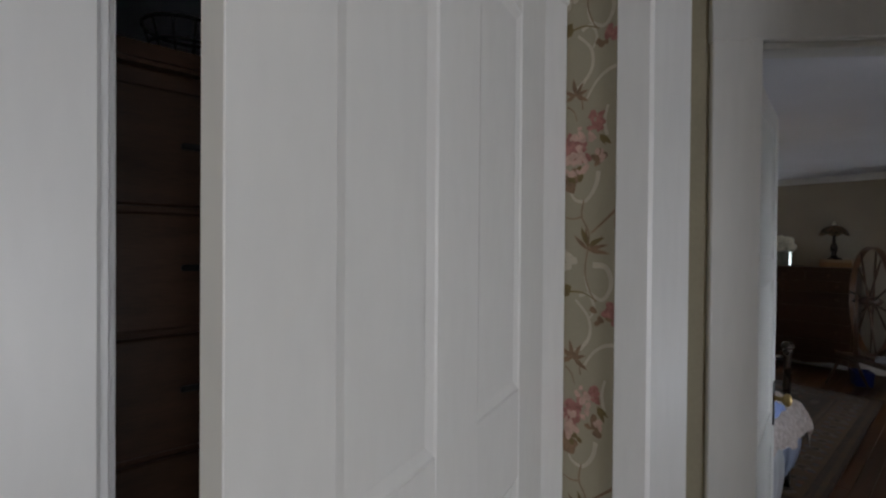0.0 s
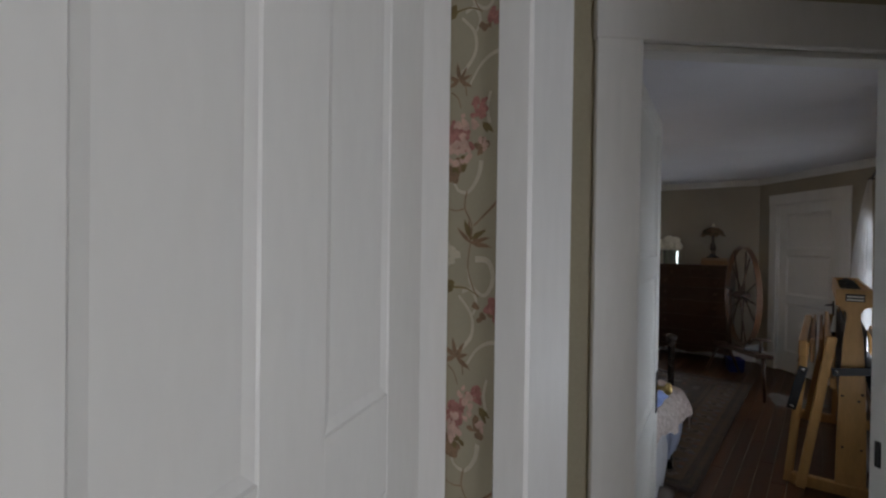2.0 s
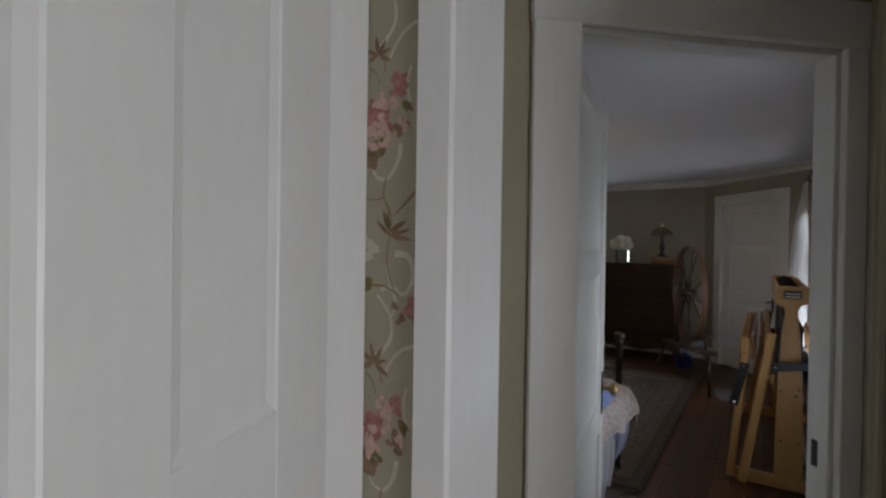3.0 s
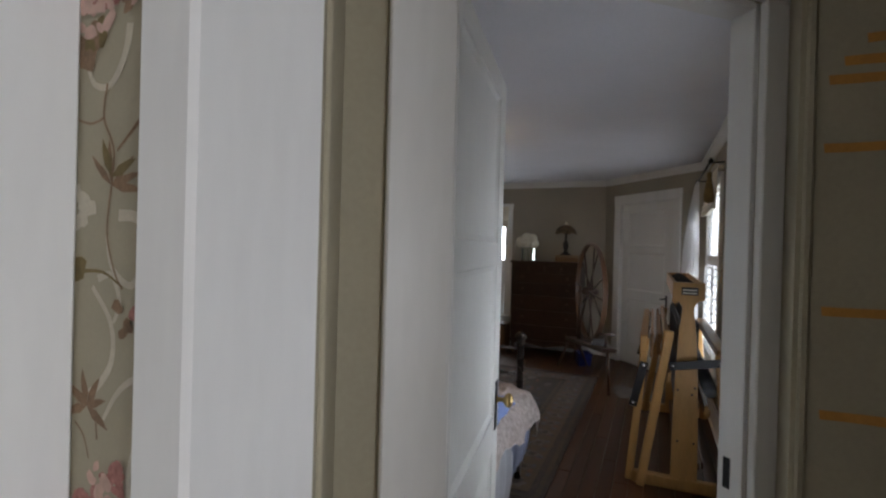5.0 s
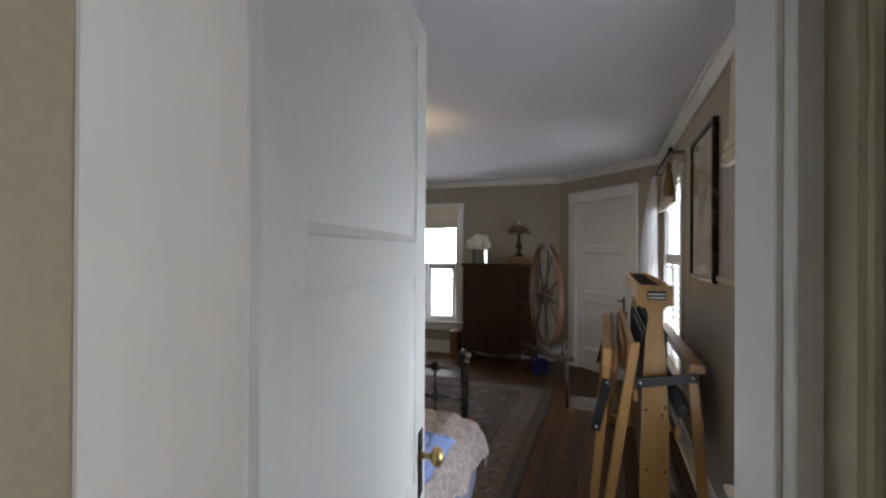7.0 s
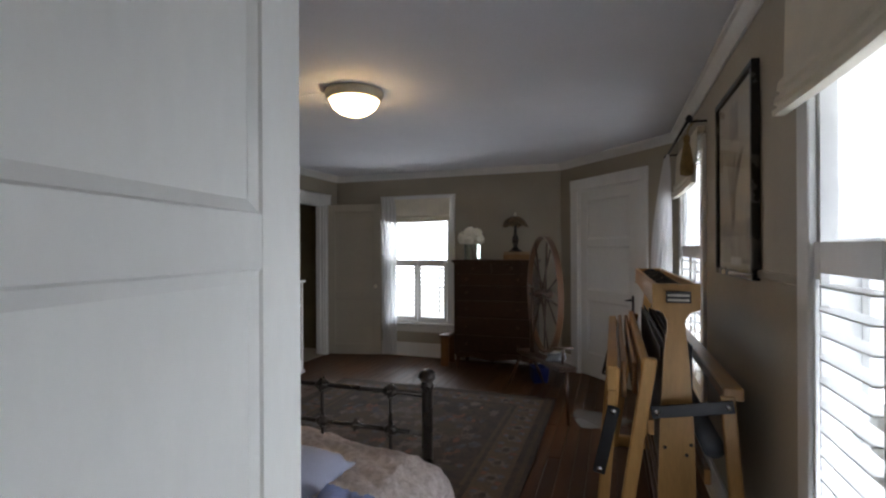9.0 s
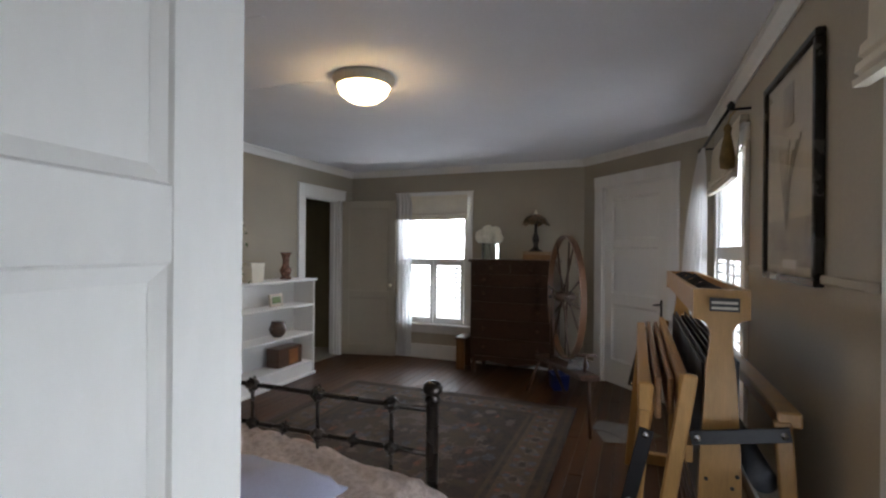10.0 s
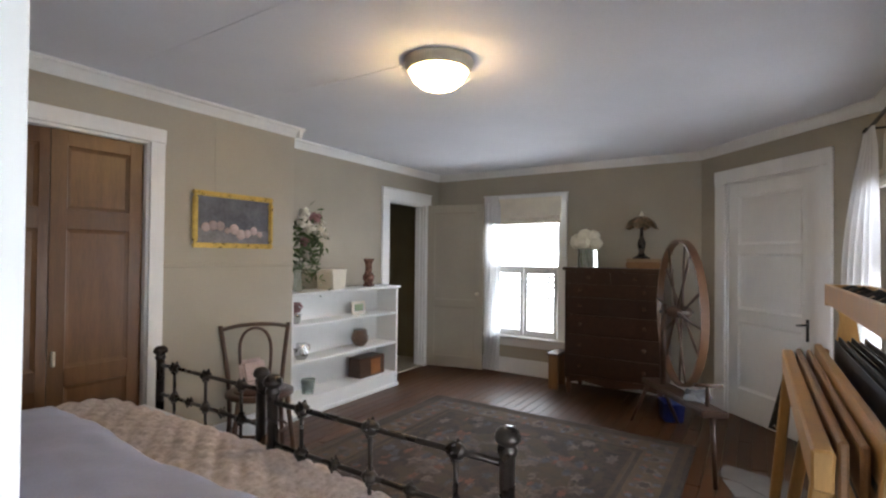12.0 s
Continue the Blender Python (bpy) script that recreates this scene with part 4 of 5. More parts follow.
def soft_sheet(name, label, category, material, x0, x1, y0, y1, z, puff, seed, nx=48, ny=48, drape=0.0):
    bm = bmesh.new()
    top, bot = [], []
    for i in range(nx + 1):
        ra, rb = [], []
        for j in range(ny + 1):
            u, v = i / nx, j / ny
            e = min(u, 1 - u, v, 1 - v)
            k = min(1, e / 0.16) ** 0.5
            wob = 0.05 * noise.noise((u * 3 + seed, v * 3, 0))
            x = x0 + (x1 - x0) * u + wob * (1 if u > 0.5 else 0.2)
            y = y0 + (y1 - y0) * v + 0.04 * noise.noise((u * 3, v * 3 + seed, 5)) * (1 if 0 < v < 1 else 0.4)
            h = puff * k * (0.8 + 0.35 * noise.noise((u * 4 + seed, v * 4, 2))) + 0.012 * noise.noise((u * 9 + 2 * v, v * 16, seed)) + 0.007 * noise.noise((u * 22, v * 18, seed + 3))
            ra.append(bm.verts.new((x, y, z + h + 0.006)))
            rb.append(bm.verts.new((x, y, z)))
        top.append(ra), bot.append(rb)
    for i in range(nx):
        for j in range(ny):
            bm.faces.new((top[i][j], top[i + 1][j], top[i + 1][j + 1], top[i][j + 1]))
            bm.faces.new((bot[i][j], bot[i][j + 1], bot[i + 1][j + 1], bot[i + 1][j]))
    for i in range(nx):
        bm.faces.new((top[i][0], bot[i][0], bot[i + 1][0], top[i + 1][0]))
        bm.faces.new((top[i][ny], top[i + 1][ny], bot[i + 1][ny], bot[i][ny]))
    for j in range(ny):
        bm.faces.new((top[0][j], top[0][j + 1], bot[0][j + 1], bot[0][j]))
        bm.faces.new((top[nx][j], bot[nx][j], bot[nx][j + 1], top[nx][j + 1]))
    return tagged(part(name, smooth(bm, 70), material), label, category)


soft_sheet("duvet", "crumpled lilac-grey duvet folded back over the beds", "duvet", LILAC, 1.8, 3.26, 0.92, 2.85, 0.62, 0.11, 2)
soft_sheet("pillow", "blue cotton pillow lying on the quilt", "pillow", BLUEC, 2.66, 3.06, 0.66, 0.90, 0.612, 0.07, 7, 30, 30)
# sheet and blanket hanging at the bed's side
def hanging(name, label, material, x0, x1, y, z0, z1, seed):
    bm = bmesh.new()
    nx, nz = 36, 14
    g = [[bm.verts.new((x0 + (x1 - x0) * i / nx + 0.04 * (1 - j / nz) * noise.noise((i * 0.2, 1, seed)), y - 0.018 * math.sin(i * 0.8 + seed) * (1 - j / nz) - 0.03 * math.sin(math.pi * j / nz), z0 + (z1 - z0) * j / nz + 0.03 * (1 - j / nz) * noise.noise((i * 0.15, seed, 3)))) for j in range(nz + 1)] for i in range(nx + 1)]
    for a, b in zip(g, g[1:]):
        for j in range(nz):
            bm.faces.new((a[j], b[j], b[j + 1], a[j + 1]))
    bmesh.ops.solidify(bm, geom=bm.faces[:], thickness=0.006)
    return tagged(part(name, smooth(bm, 180), material), label, "bedding")


hanging("bed_sheet", "white sheet hanging down the bed's side", SHEET, 2.55, 3.10, 0.70, 0.10, 0.56, 1)
hanging("blanket", "pale blue blanket hanging below the quilt", mat("pale_blue_cloth", (0.48, 0.53, 0.70), 0.9, 0.1, 8, 0.2, 160), 3.02, 3.34, 0.685, 0.24, 0.56, 4)

# ---- rug
RUGB = mat("rug_dark_wool", (0.0504, 0.0319, 0.0244), 0.95, 0.5, 16, 0.5, 240, second=(0.018, 0.015, 0.015))
RUGF = mat("rug_taupe_wool", (0.0882, 0.0605, 0.047), 0.95, 0.45, 14, 0.5, 240, second=(0.034, 0.027, 0.024))
RUGL = mat("rug_pale_wool", (0.1386, 0.1092, 0.0907), 0.95, 0.4, 18, 0.5, 240, second=(0.045, 0.036, 0.032))
RUGO = mat("rug_olive_wool", (0.0714, 0.0462, 0.0269), 0.95, 0.5, 18, 0.5, 240, second=(0.05, 0.04, 0.03))
for _m3, _sc in ((RUGB, 5.0), (RUGF, 4.0), (RUGL, 6.0), (RUGO, 6.0)):
    _nodes = [n for n in _m3.node_tree.nodes if n.type == "TEX_NOISE"]
    _nodes[0].inputs["Scale"].default_value, _nodes[0].inputs["Distortion"].default_value, _nodes[0].inputs["Detail"].default_value = _sc, 2.5, 10
    _nodes[1].inputs["Scale"].default_value = 60
rug = thing("rug", "worn dark patterned oriental wool rug", "rug")
rx0, rx1, ry0, ry1 = 3.3, 6.24, 0.56, 2.75
part("weave", box((rx0, ry0, 0.001), (rx1, ry1, 0.011), 0.004), RUGB, rug)


def band(inset, w, z, material, nm):
    bm = bmesh.new()
    a, b, c, d = rx0 + inset, rx1 - inset, ry0 + inset, ry1 - inset
    for lo, hi in (((a, c), (b, c + w)), ((a, d - w), (b, d)), ((a, c + w), (a + w, d - w)), ((b - w, c + w), (b, d - w))):
        boxm(bm, (lo[0], lo[1], 0.009), (hi[0], hi[1], z))
    part(nm, bm, material, rug)


band(0.03, 0.03, 0.0125, RUGO, "border_stripe")
band(0.10, 0.20, 0.0125, RUGO, "border")
band(0.33, 0.025, 0.0125, RUGO, "border_stripe")
cx, cy = (rx0 + rx1) / 2 + 0.2, (ry0 + ry1) / 2


def motif(bm, x, y, a, b, n, jag, z, seed):
    rng = random.Random(seed)
    ph = rng.uniform(0, 6)
    vs = []
    for k in range(n):
        t = 2 * math.pi * k / n
        r = 1 + jag * (1 if k % 2 else -1) + 0.05 * math.sin(3 * t + ph)
        vs.append(bm.verts.new((x + a * r * math.cos(t), y + b * r * math.sin(t), z)))
    bm.faces.new(vs)


bm = bmesh.new(); motif(bm, cx, cy, 0.95, 0.58, 28, 0.06, 0.0125, 1); part("medallion", bm, RUGF, rug)
bm = bmesh.new(); motif(bm, cx, cy, 0.60, 0.36, 24, 0.10, 0.0132, 2); part("medallion_ring", bm, RUGL, rug)
bm = bmesh.new(); motif(bm, cx, cy, 0.38, 0.23, 16, 0.12, 0.0139, 3); part("medallion_heart", bm, RUGB, rug)
RUGR = mat("rug_rust_wool", (0.13, 0.055, 0.035), 0.95, 0.5, 18, 0.5, 240, second=(0.05, 0.028, 0.022))
RUGS = mat("rug_slate_wool", (0.085, 0.085, 0.095), 0.95, 0.5, 18, 0.5, 240, second=(0.03, 0.03, 0.036))
rng = random.Random(11)
lift = 0.0146
for nm, mtl, cnt, big in (("field_blotch", RUGB, 90, 0.13), ("field_flower", RUGL, 120, 0.075), ("field_pattern", RUGO, 110, 0.09), ("field_rosette", RUGR, 80, 0.05), ("field_leaf", RUGS, 80, 0.055)):
    bm = bmesh.new()
    for k in range(cnt // 2):
        x, y = rng.uniform(rx0 + 0.40, rx1 - 0.40), rng.uniform(cy, ry1 - 0.40)
        a, b, nn = rng.uniform(0.25, 1) * big, rng.uniform(0.25, 0.8) * big, rng.choice((10, 12, 16))
        for yy in (y, 2 * cy - y):
            lift += 3e-6
            motif(bm, x + rng.gauss(0, 0.01), yy, a, b, nn, rng.uniform(0.12, 0.35), lift, k)
    tagged(part(nm, bm, mtl, rug), kind="stuff")
lift = 0.0134
for nm, mtl, step, big in (("border_palmette", RUGL, 0.21, 0.062), ("border_heart", RUGB, 0.21, 0.03), ("border_bud", RUGR, 0.105, 0.026), ("border_leaf", RUGS, 0.07, 0.024)):
    bm = bmesh.new()
    for along, c0, c1, fixed in ((0, rx0 + 0.2, rx1 - 0.2, (ry0 + 0.2, ry1 - 0.2)), (1, ry0 + 0.2, ry1 - 0.2, (rx0 + 0.2, rx1 - 0.2))):
        for f in fixed:
            n = int((c1 - c0) / step)
            for k in range(n + 1):
                c = c0 + (c1 - c0) * (k + (0.5 if big < 0.03 else 0)) / n
                off = f + (0.055 * (-1) ** k if big < 0.03 else 0) + rng.gauss(0, 0.006)
                lift += 2e-6
                motif(bm, *((c, off) if along == 0 else (off, c)), big * rng.uniform(0.8, 1.2), big * rng.uniform(0.7, 1.1), 12, 0.2, lift, 400 + k)
    tagged(part(nm, bm, mtl, rug), kind="stuff")
for nm, xe, sgn in (("fringe", rx0, -1), ("fringe", rx1, 1)):
    bm = bmesh.new()
    y = ry0 + 0.01
    while y < ry1:
        boxm(bm, (min(xe, xe + sgn * 0.035), y, 0.001), (max(xe, xe + sgn * 0.035), y + 0.006, 0.004), m=None)
        y += 0.014
    tagged(part(nm, bm, RUGL, rug, "short worn pale fringe"), kind="stuff")

# ---- dresser
DX, DY0, DY1 = 7.02, 0.89, 1.79
dr = thing("dresser", "tall dark-stained wooden chest of drawers on turned feet", "chest of drawers", Matrix.Translation((DX, DY1, 0)) @ Matrix.Rotation(radians(-90), 4, "Z"))
DWID, DDEP = DY1 - DY0, 0.46
part("top", box((-0.02, -0.02, 1.21), (DWID + 0.02, DDEP, 1.24), 0.006, seg=2), DRESSW, dr)
part("body", box((0, 0.012, 0.16), (DWID, DDEP - 0.005, 1.21), 0.004), DRESSW, dr)
zs = [0.20, 0.40, 0.60, 0.79, 0.96, 1.09, 1.20]
for i, (a, b) in enumerate(zip(zs, zs[1:])):
    halves = ((0.03, DWID / 2 - 0.006), (DWID / 2 + 0.006, DWID - 0.03)) if i == 5 else ((0.03, DWID - 0.03),)
    for x0, x1 in halves:
        d = part("drawer", box((x0, -0.006, a + 0.006), (x1, 0.014, b - 0.006), 0.005, seg=2), DRESSW, dr)
        for kx in ((x0 + 0.13, x1 - 0.13) if len(halves) == 1 else ((x0 + x1) / 2,)):
            bm = bmesh.new(); lathe(bm, [(0.009, 0), (0.008, 0.012), (0.017, 0.02), (0.016, 0.028), (0.004, 0.032)], 12, Matrix.Translation((kx, -0.006, (a + b) / 2)) @ Matrix.Rotation(radians(90), 4, "X"))
            part("knob", bm, DARKWOOD, d)
for x in (0.035, DWID - 0.035):
    for y in (0.04, DDEP - 0.045):
        bm = bmesh.new(); lathe(bm, [(0.016, 0), (0.02, 0.02), (0.028, 0.08), (0.022, 0.1), (0.03, 0.16)], 14, Matrix.Translation((x, y, 0))); part("leg", bm, DARKWOOD, dr)
apr = bmesh.new(); prism(apr, [(0.05, 0.2), (0.05, 0.13), (0.2, 0.15), (DWID / 2, 0.11), (DWID - 0.2, 0.15), (DWID - 0.05, 0.13), (DWID - 0.05, 0.2)], 0.016, Matrix.Translation((0, -0.002, 0))); part("apron", apr, DRESSW, dr)

hv = thing("hydrangea_vase", "white hydrangea in a square green glass vase", "vase of flowers", Matrix.Translation((7.13, 1.60, 1.24)))
bm = bmesh.new(); boxm(bm, (-0.07, -0.08, 0), (0.07, 0.08, 0.18), 0.008); part("vase", bm, GREENGLASS, hv)
bm = bmesh.new(); rod(bm, (0, 0.05, 0.012), (0, 0.06, 0.2), 0.006); rod(bm, (0.01, -0.02, 0.012), (0, 0.02, 0.2), 0.005); part("stem", bm, GREENL, hv)
bm = bmesh.new(); [blossom(bm, (dx, dy, dz), 0.07, 20 + i, 80) for i, (dx, dy, dz) in enumerate(((-0.02, 0.02, 0.30), (0.02, -0.05, 0.29), (0, 0.10, 0.25), (-0.03, 0.03, 0.24), (0.03, -0.06, 0.23)))]; part("blossom", bm, PETALW, hv)
bx = thing("keepsake_box", "low pale brown wooden box under the lamp", "box", Matrix.Translation((7.18, 1.08, 1.24)))
part("case", box((-0.10, -0.15, 0), (0.10, 0.15, 0.06), 0.008, seg=2), MAPLE2, bx)
part("lid", box((-0.105, -0.155, 0.062), (0.105, 0.155, 0.09), 0.012, seg=2), mat("pale_box_wood", (0.36, 0.25, 0.15), 0.5, 0.2, 8), bx)
tl = thing("table_lamp", "small lamp with a scalloped mosaic glass shade and bronze stem", "table lamp", Matrix.Translation((7.18, 1.11, 1.33)))
bm = bmesh.new(); lathe(bm, [(0.075, 0), (0.075, 0.012), (0.04, 0.03), (0.022, 0.06), (0.034, 0.11), (0.036, 0.15), (0.018, 0.2), (0.014, 0.27), (0.02, 0.30)], 18); part("stem", bm, BRONZE, tl)
SHADEG = mat("amber_mosaic_glass", (0.20, 0.12, 0.07), 0.3, 0.6, 25, 0.2, 60, second=(0.05, 0.06, 0.03))
bm = bmesh.new()
n = 24
rg = []
for r, z in ((0.025, 0.40), (0.07, 0.385), (0.115, 0.345), (0.145, 0.29)):
    rg.append([bm.verts.new(((r + 0.012 * (r > 0.1) * math.cos(6 * 2 * math.pi * i / n)) * math.cos(2 * math.pi * i / n), (r + 0.012 * (r > 0.1) * math.cos(6 * 2 * math.pi * i / n)) * math.sin(2 * math.pi * i / n), z - 0.02 * (r > 0.14) * (math.cos(6 * 2 * math.pi * i / n)))) for i in range(n)])
for a, b in zip(rg, rg[1:]):
    for i in range(n):
        bm.faces.new((a[i], b[i], b[(i + 1) % n], a[(i + 1) % n]))
bmesh.ops.solidify(bm, geom=bm.faces[:], thickness=0.004)
part("shade", bm, SHADEG, tl, "scalloped brown and cream mosaic glass shade")
bm = bmesh.new(); lathe(bm, [(0.03, 0.395), (0.02, 0.41), (0.012, 0.43), (0.004, 0.445)], 12); part("finial", bm, PETALW, tl)
st = thing("side_stool", "small dark wooden stool beside the dresser", "stool", Matrix.Translation((7.22, 1.93, 0)))
part("seat", box((-0.14, -0.06, 0.34), (0.14, 0.06, 0.365), 0.006), DARKWOOD, st)
for x in (-0.11, 0.11):
    part("side_panel", box((x - 0.012, -0.05, 0), (x + 0.012, 0.05, 0.34), 0.003), CLOSETW, st)

# ---- great spinning wheel
sw_m = Matrix.Translation((6.36, 0.69, 0)) @ Matrix.Rotation(radians(23), 4, "Z")
sw = thing("spinning_wheel", "antique wooden great spinning wheel with a sloping bench", "spinning wheel", sw_m)
HZ, RW = 0.94, 0.54
bm = bmesh.new()
n = 64
rings = []
for i in range(n):
    a = 2 * math.pi * i / n
    rings.append([bm.verts.new((r * math.cos(a), y, HZ + r * math.sin(a))) for r, y in ((RW, -0.026), (RW, 0.026), (RW - 0.016, 0.026), (RW - 0.016, -0.026))])
for i in range(n):
    a, b = rings[i], rings[(i + 1) % n]
    for j in range(4):
        bm.faces.new((a[j], a[(j + 1) % 4], b[(j + 1) % 4], b[j]))
bmesh.ops.recalc_face_normals(bm, faces=bm.faces)
part("rim", smooth(bm), RIMW, sw)
bm = bmesh.new(); lathe(bm, [(0.02, -0.09), (0.035, -0.08), (0.05, -0.04), (0.042, 0), (0.05, 0.04), (0.035, 0.08), (0.02, 0.09)], 18, Matrix.Translation((0, 0, HZ)) @ Matrix.Rotation(radians(90), 4, "X")); part("hub", bm, WHEELW, sw)
for k in range(12):
    a = 2 * math.pi * k / 12 + 0.1
    bm = bmesh.new()
    d = Vector((math.cos(a), 0, math.sin(a)))
    q = Matrix.Translation((0, 0.02 * (-1) ** k, HZ)) @ d.to_track_quat("Z", "Y").to_matrix().to_4x4()
    lathe(bm, [(0.008, 0.03), (0.013, 0.1), (0.008, 0.14), (0.011, 0.3), (0.007, RW - 0.012)], 8, q)
    part("spoke", bm, WHEELW, sw)
bm = bmesh.new(); rod(bm, (0, 0.11, 0.40), (0, 0.11, HZ + 0.06), 0.022, 12, 0.016); part("wheel_post", bm, WHEELW, sw)
bm = bmesh.new(); rod(bm, (0, -0.10, HZ), (0, 0.14, HZ), 0.012); part("axle", bm, BLACKM, sw)
bm = bmesh.new()
a, b = Vector((-0.80, 0.03, 0.43)), Vector((0.40, 0.10, 0.33))
mm = Matrix.Translation(a) @ Matrix.Rotation(math.atan2(b.y - a.y, b.x - a.x), 4, "Z") @ Matrix.Rotation(math.atan2(a.z - b.z, b.x - a.x), 4, "Y")
boxm(bm, (0, -0.075, -0.02), ((b - a).length, 0.075, 0.02), 0.008, mm, 2)
part("bench", bm, WHEELW, sw)
for (x, y, z), (fx, fy) in (((-0.74, 0.03, 0.41), (-0.80, 0.03)), ((0.30, 0.05, 0.33), (0.36, -0.10)), ((0.30, 0.14, 0.33), (0.36, 0.26))):
    bm = bmesh.new(); rod(bm, (x, y, z), (fx, fy, 0), 0.017, 10, 0.013); part("leg", bm, WHEELW, sw)
bm = bmesh.new(); rod(bm, (-0.66, 0.03, 0.42), (-0.68, 0.03, 0.58), 0.013); rod(bm, (-0.68, -0.05, 0.57), (-0.68, 0.11, 0.57), 0.012); part("spindle_head", bm, WHEELW, sw)
bn = thing("storage_bin", "blue plastic bin beneath the spinning wheel", "bin", Matrix.Translation((6.80, 0.80, 0)) @ Matrix.Diagonal((0.8, 0.8, 0.85, 1)) @ Matrix.Rotation(radians(23), 4, "Z"))
bm = bmesh.new(); lathe(bm, [(0.15, 0), (0.155, 0.01), (0.175, 0.165), (0.18, 0.17), (0.18, 0.18), (0.16, 0.18), (0.14, 0.02)], 4, Matrix.Diagonal((1, 0.8, 1, 1)) @ Matrix.Rotation(radians(45), 4, "Z"), 10); part("tub", bm, BLUEP, bn)
cl = soft_sheet("folded_cloth", "grey cloth bundled on the spinning wheel bench", "cloth", SLATE, 5.80, 6.05, 0.46, 0.60, 0.436, 0.03, 3, 20, 20)
DULL = mat("dull_paper", (0.15, 0.14, 0.13), 0.7, 0.15, 9)
ppr = thing("paper_sheets", "loose white papers lying on the floorboards", "paper", Matrix.Translation((5.72, 0.20, 0.004)))
for k, (dx, dy, a) in enumerate(((0, 0, 20), (0.16, 0.05, -15), (0.08, -0.1, 50))):
    bm = bmesh.new(); boxm(bm, (-0.11, -0.15, 0.002 * k), (0.11, 0.15, 0.002 * k + 0.001), m=Matrix.Translation((dx, dy, 0)) @ Matrix.Rotation(radians(a), 4, "Z")); part("sheet", bm, DULL, ppr)

# ---- folding floor loom
LM = Matrix.Translation((3.84, -0.155, 0))
loom = thing("floor_loom", "folded maple floor loom with black metal heddle frames", "loom", LM)
LL = 1.52
POST = [(-0.072, 0.02), (0.072, 0.02), (0.067, 0.40), (0.06, 0.68), (0.044, 0.95), (0.032, 1.05), (0.032, 1.085), (0.046, 1.11), (0.06, 1.12), (0.085, 1.125), (0.085, 1.225), (-0.085, 1.225), (-0.085, 1.125), (-0.06, 1.12), (-0.046, 1.11), (-0.032, 1.085), (-0.032, 1.05), (-0.044, 0.95), (-0.06, 0.68), (-0.067, 0.40)]
rotz = Matrix.Rotation(radians(-90), 4, "Z")
for x in (0.0, LL - 0.03):
    bm = bmesh.new(); prism(bm, POST, 0.032, Matrix.Translation((x, 0, 0)) @ rotz); part("end_post", bm, MAPLE, loom)
    part("foot", box((x - 0.008, -0.30, 0), (x + 0.04, 0.28, 0.07), 0.006), MAPLE, loom)
for y in (-0.085, 0.065):
    part("castle_board", box((0.033, y, 1.135), (LL - 0.033, y + 0.02, 1.225), 0.003), MAPLE, loom)
for k in range(8):
    part("heddle_frame", box((0.05, -0.062 + k * 0.0155, 0.46), (LL - 0.05, -0.056 + k * 0.0155, 0.98 - 0.014 * (k % 3)), 0.001), BLACKM, loom, "black metal heddle frame")
for k in range(22):
    x = 0.07 + k * (LL - 0.14) / 21 + 0.03 * noise.noise((k * 1.3, 0, 0))
    bm = bmesh.new()
    tube(bm, [(x, -0.05, 1.20), (x + 0.05 * noise.noise((k * 0.9, 3, 0)), 0.0, 1.225 + 0.03 * noise.noise((k * 1.7, 5, 0))), (x, 0.05, 1.20)], 0.006, 6)
    part("castle_lever", bm, BLACKM, loom)
for y, z in ((0.09, 0.62), (-0.11, 0.45)):
    part("rail", box((0.03, y - 0.012, z), (LL - 0.03, y + 0.012, z + 0.06), 0.003), MAPLE, loom)
# folded front with legs and beams, leaning outwards
def leaning(x, y_top, z_top, y_bot, wid, th, nm="folded_leg"):
    a, b = Vector((x, y_bot, 0.0)), Vector((x, y_top, z_top))
    bm = bmesh.new()
    d = b - a
    m = Matrix.Translation(a) @ Matrix.Rotation(-math.atan2(d.y, d.z), 4, "X")
    boxm(bm, (-th / 2, -wid / 2, 0), (th / 2, wid / 2, d.length), 0.006, m)
    part(nm, bm, MAPLE, loom)


leaning(-0.03, 0.095, 0.94, 0.235, 0.05, 0.03)
leaning(LL - 0.05, 0.095, 0.92, 0.235, 0.05, 0.03)
leaning(0.03, 0.225, 0.88, 0.30, 0.045, 0.03)
leaning(LL - 0.09, 0.225, 0.88, 0.30, 0.045, 0.03)
leaning(-0.03, -0.165, 0.82, -0.23, 0.05, 0.03)
leaning(LL - 0.05, -0.165, 0.82, -0.23, 0.05, 0.03)
for y, z, w, h, mtl, nm in ((0.235, 0.80, 0.045, 0.10, MAPLE, "breast_beam"), (0.19, 0.76, 0.022, 0.15, MAPLE2, "apron_board"), (0.15, 0.78, 0.02, 0.13, MAPLE2, "apron_board"), (0.115, 0.82, 0.03, 0.12, MAPLE, "cloth_beam"), (-0.185, 0.80, 0.07, 0.05, MAPLE, "back_beam")):
    part(nm, box((0.02 if mtl is MAPLE2 else -0.04, y - w / 2, z), (LL - 0.06, y + w / 2, z + h), 0.006), mtl, loom)
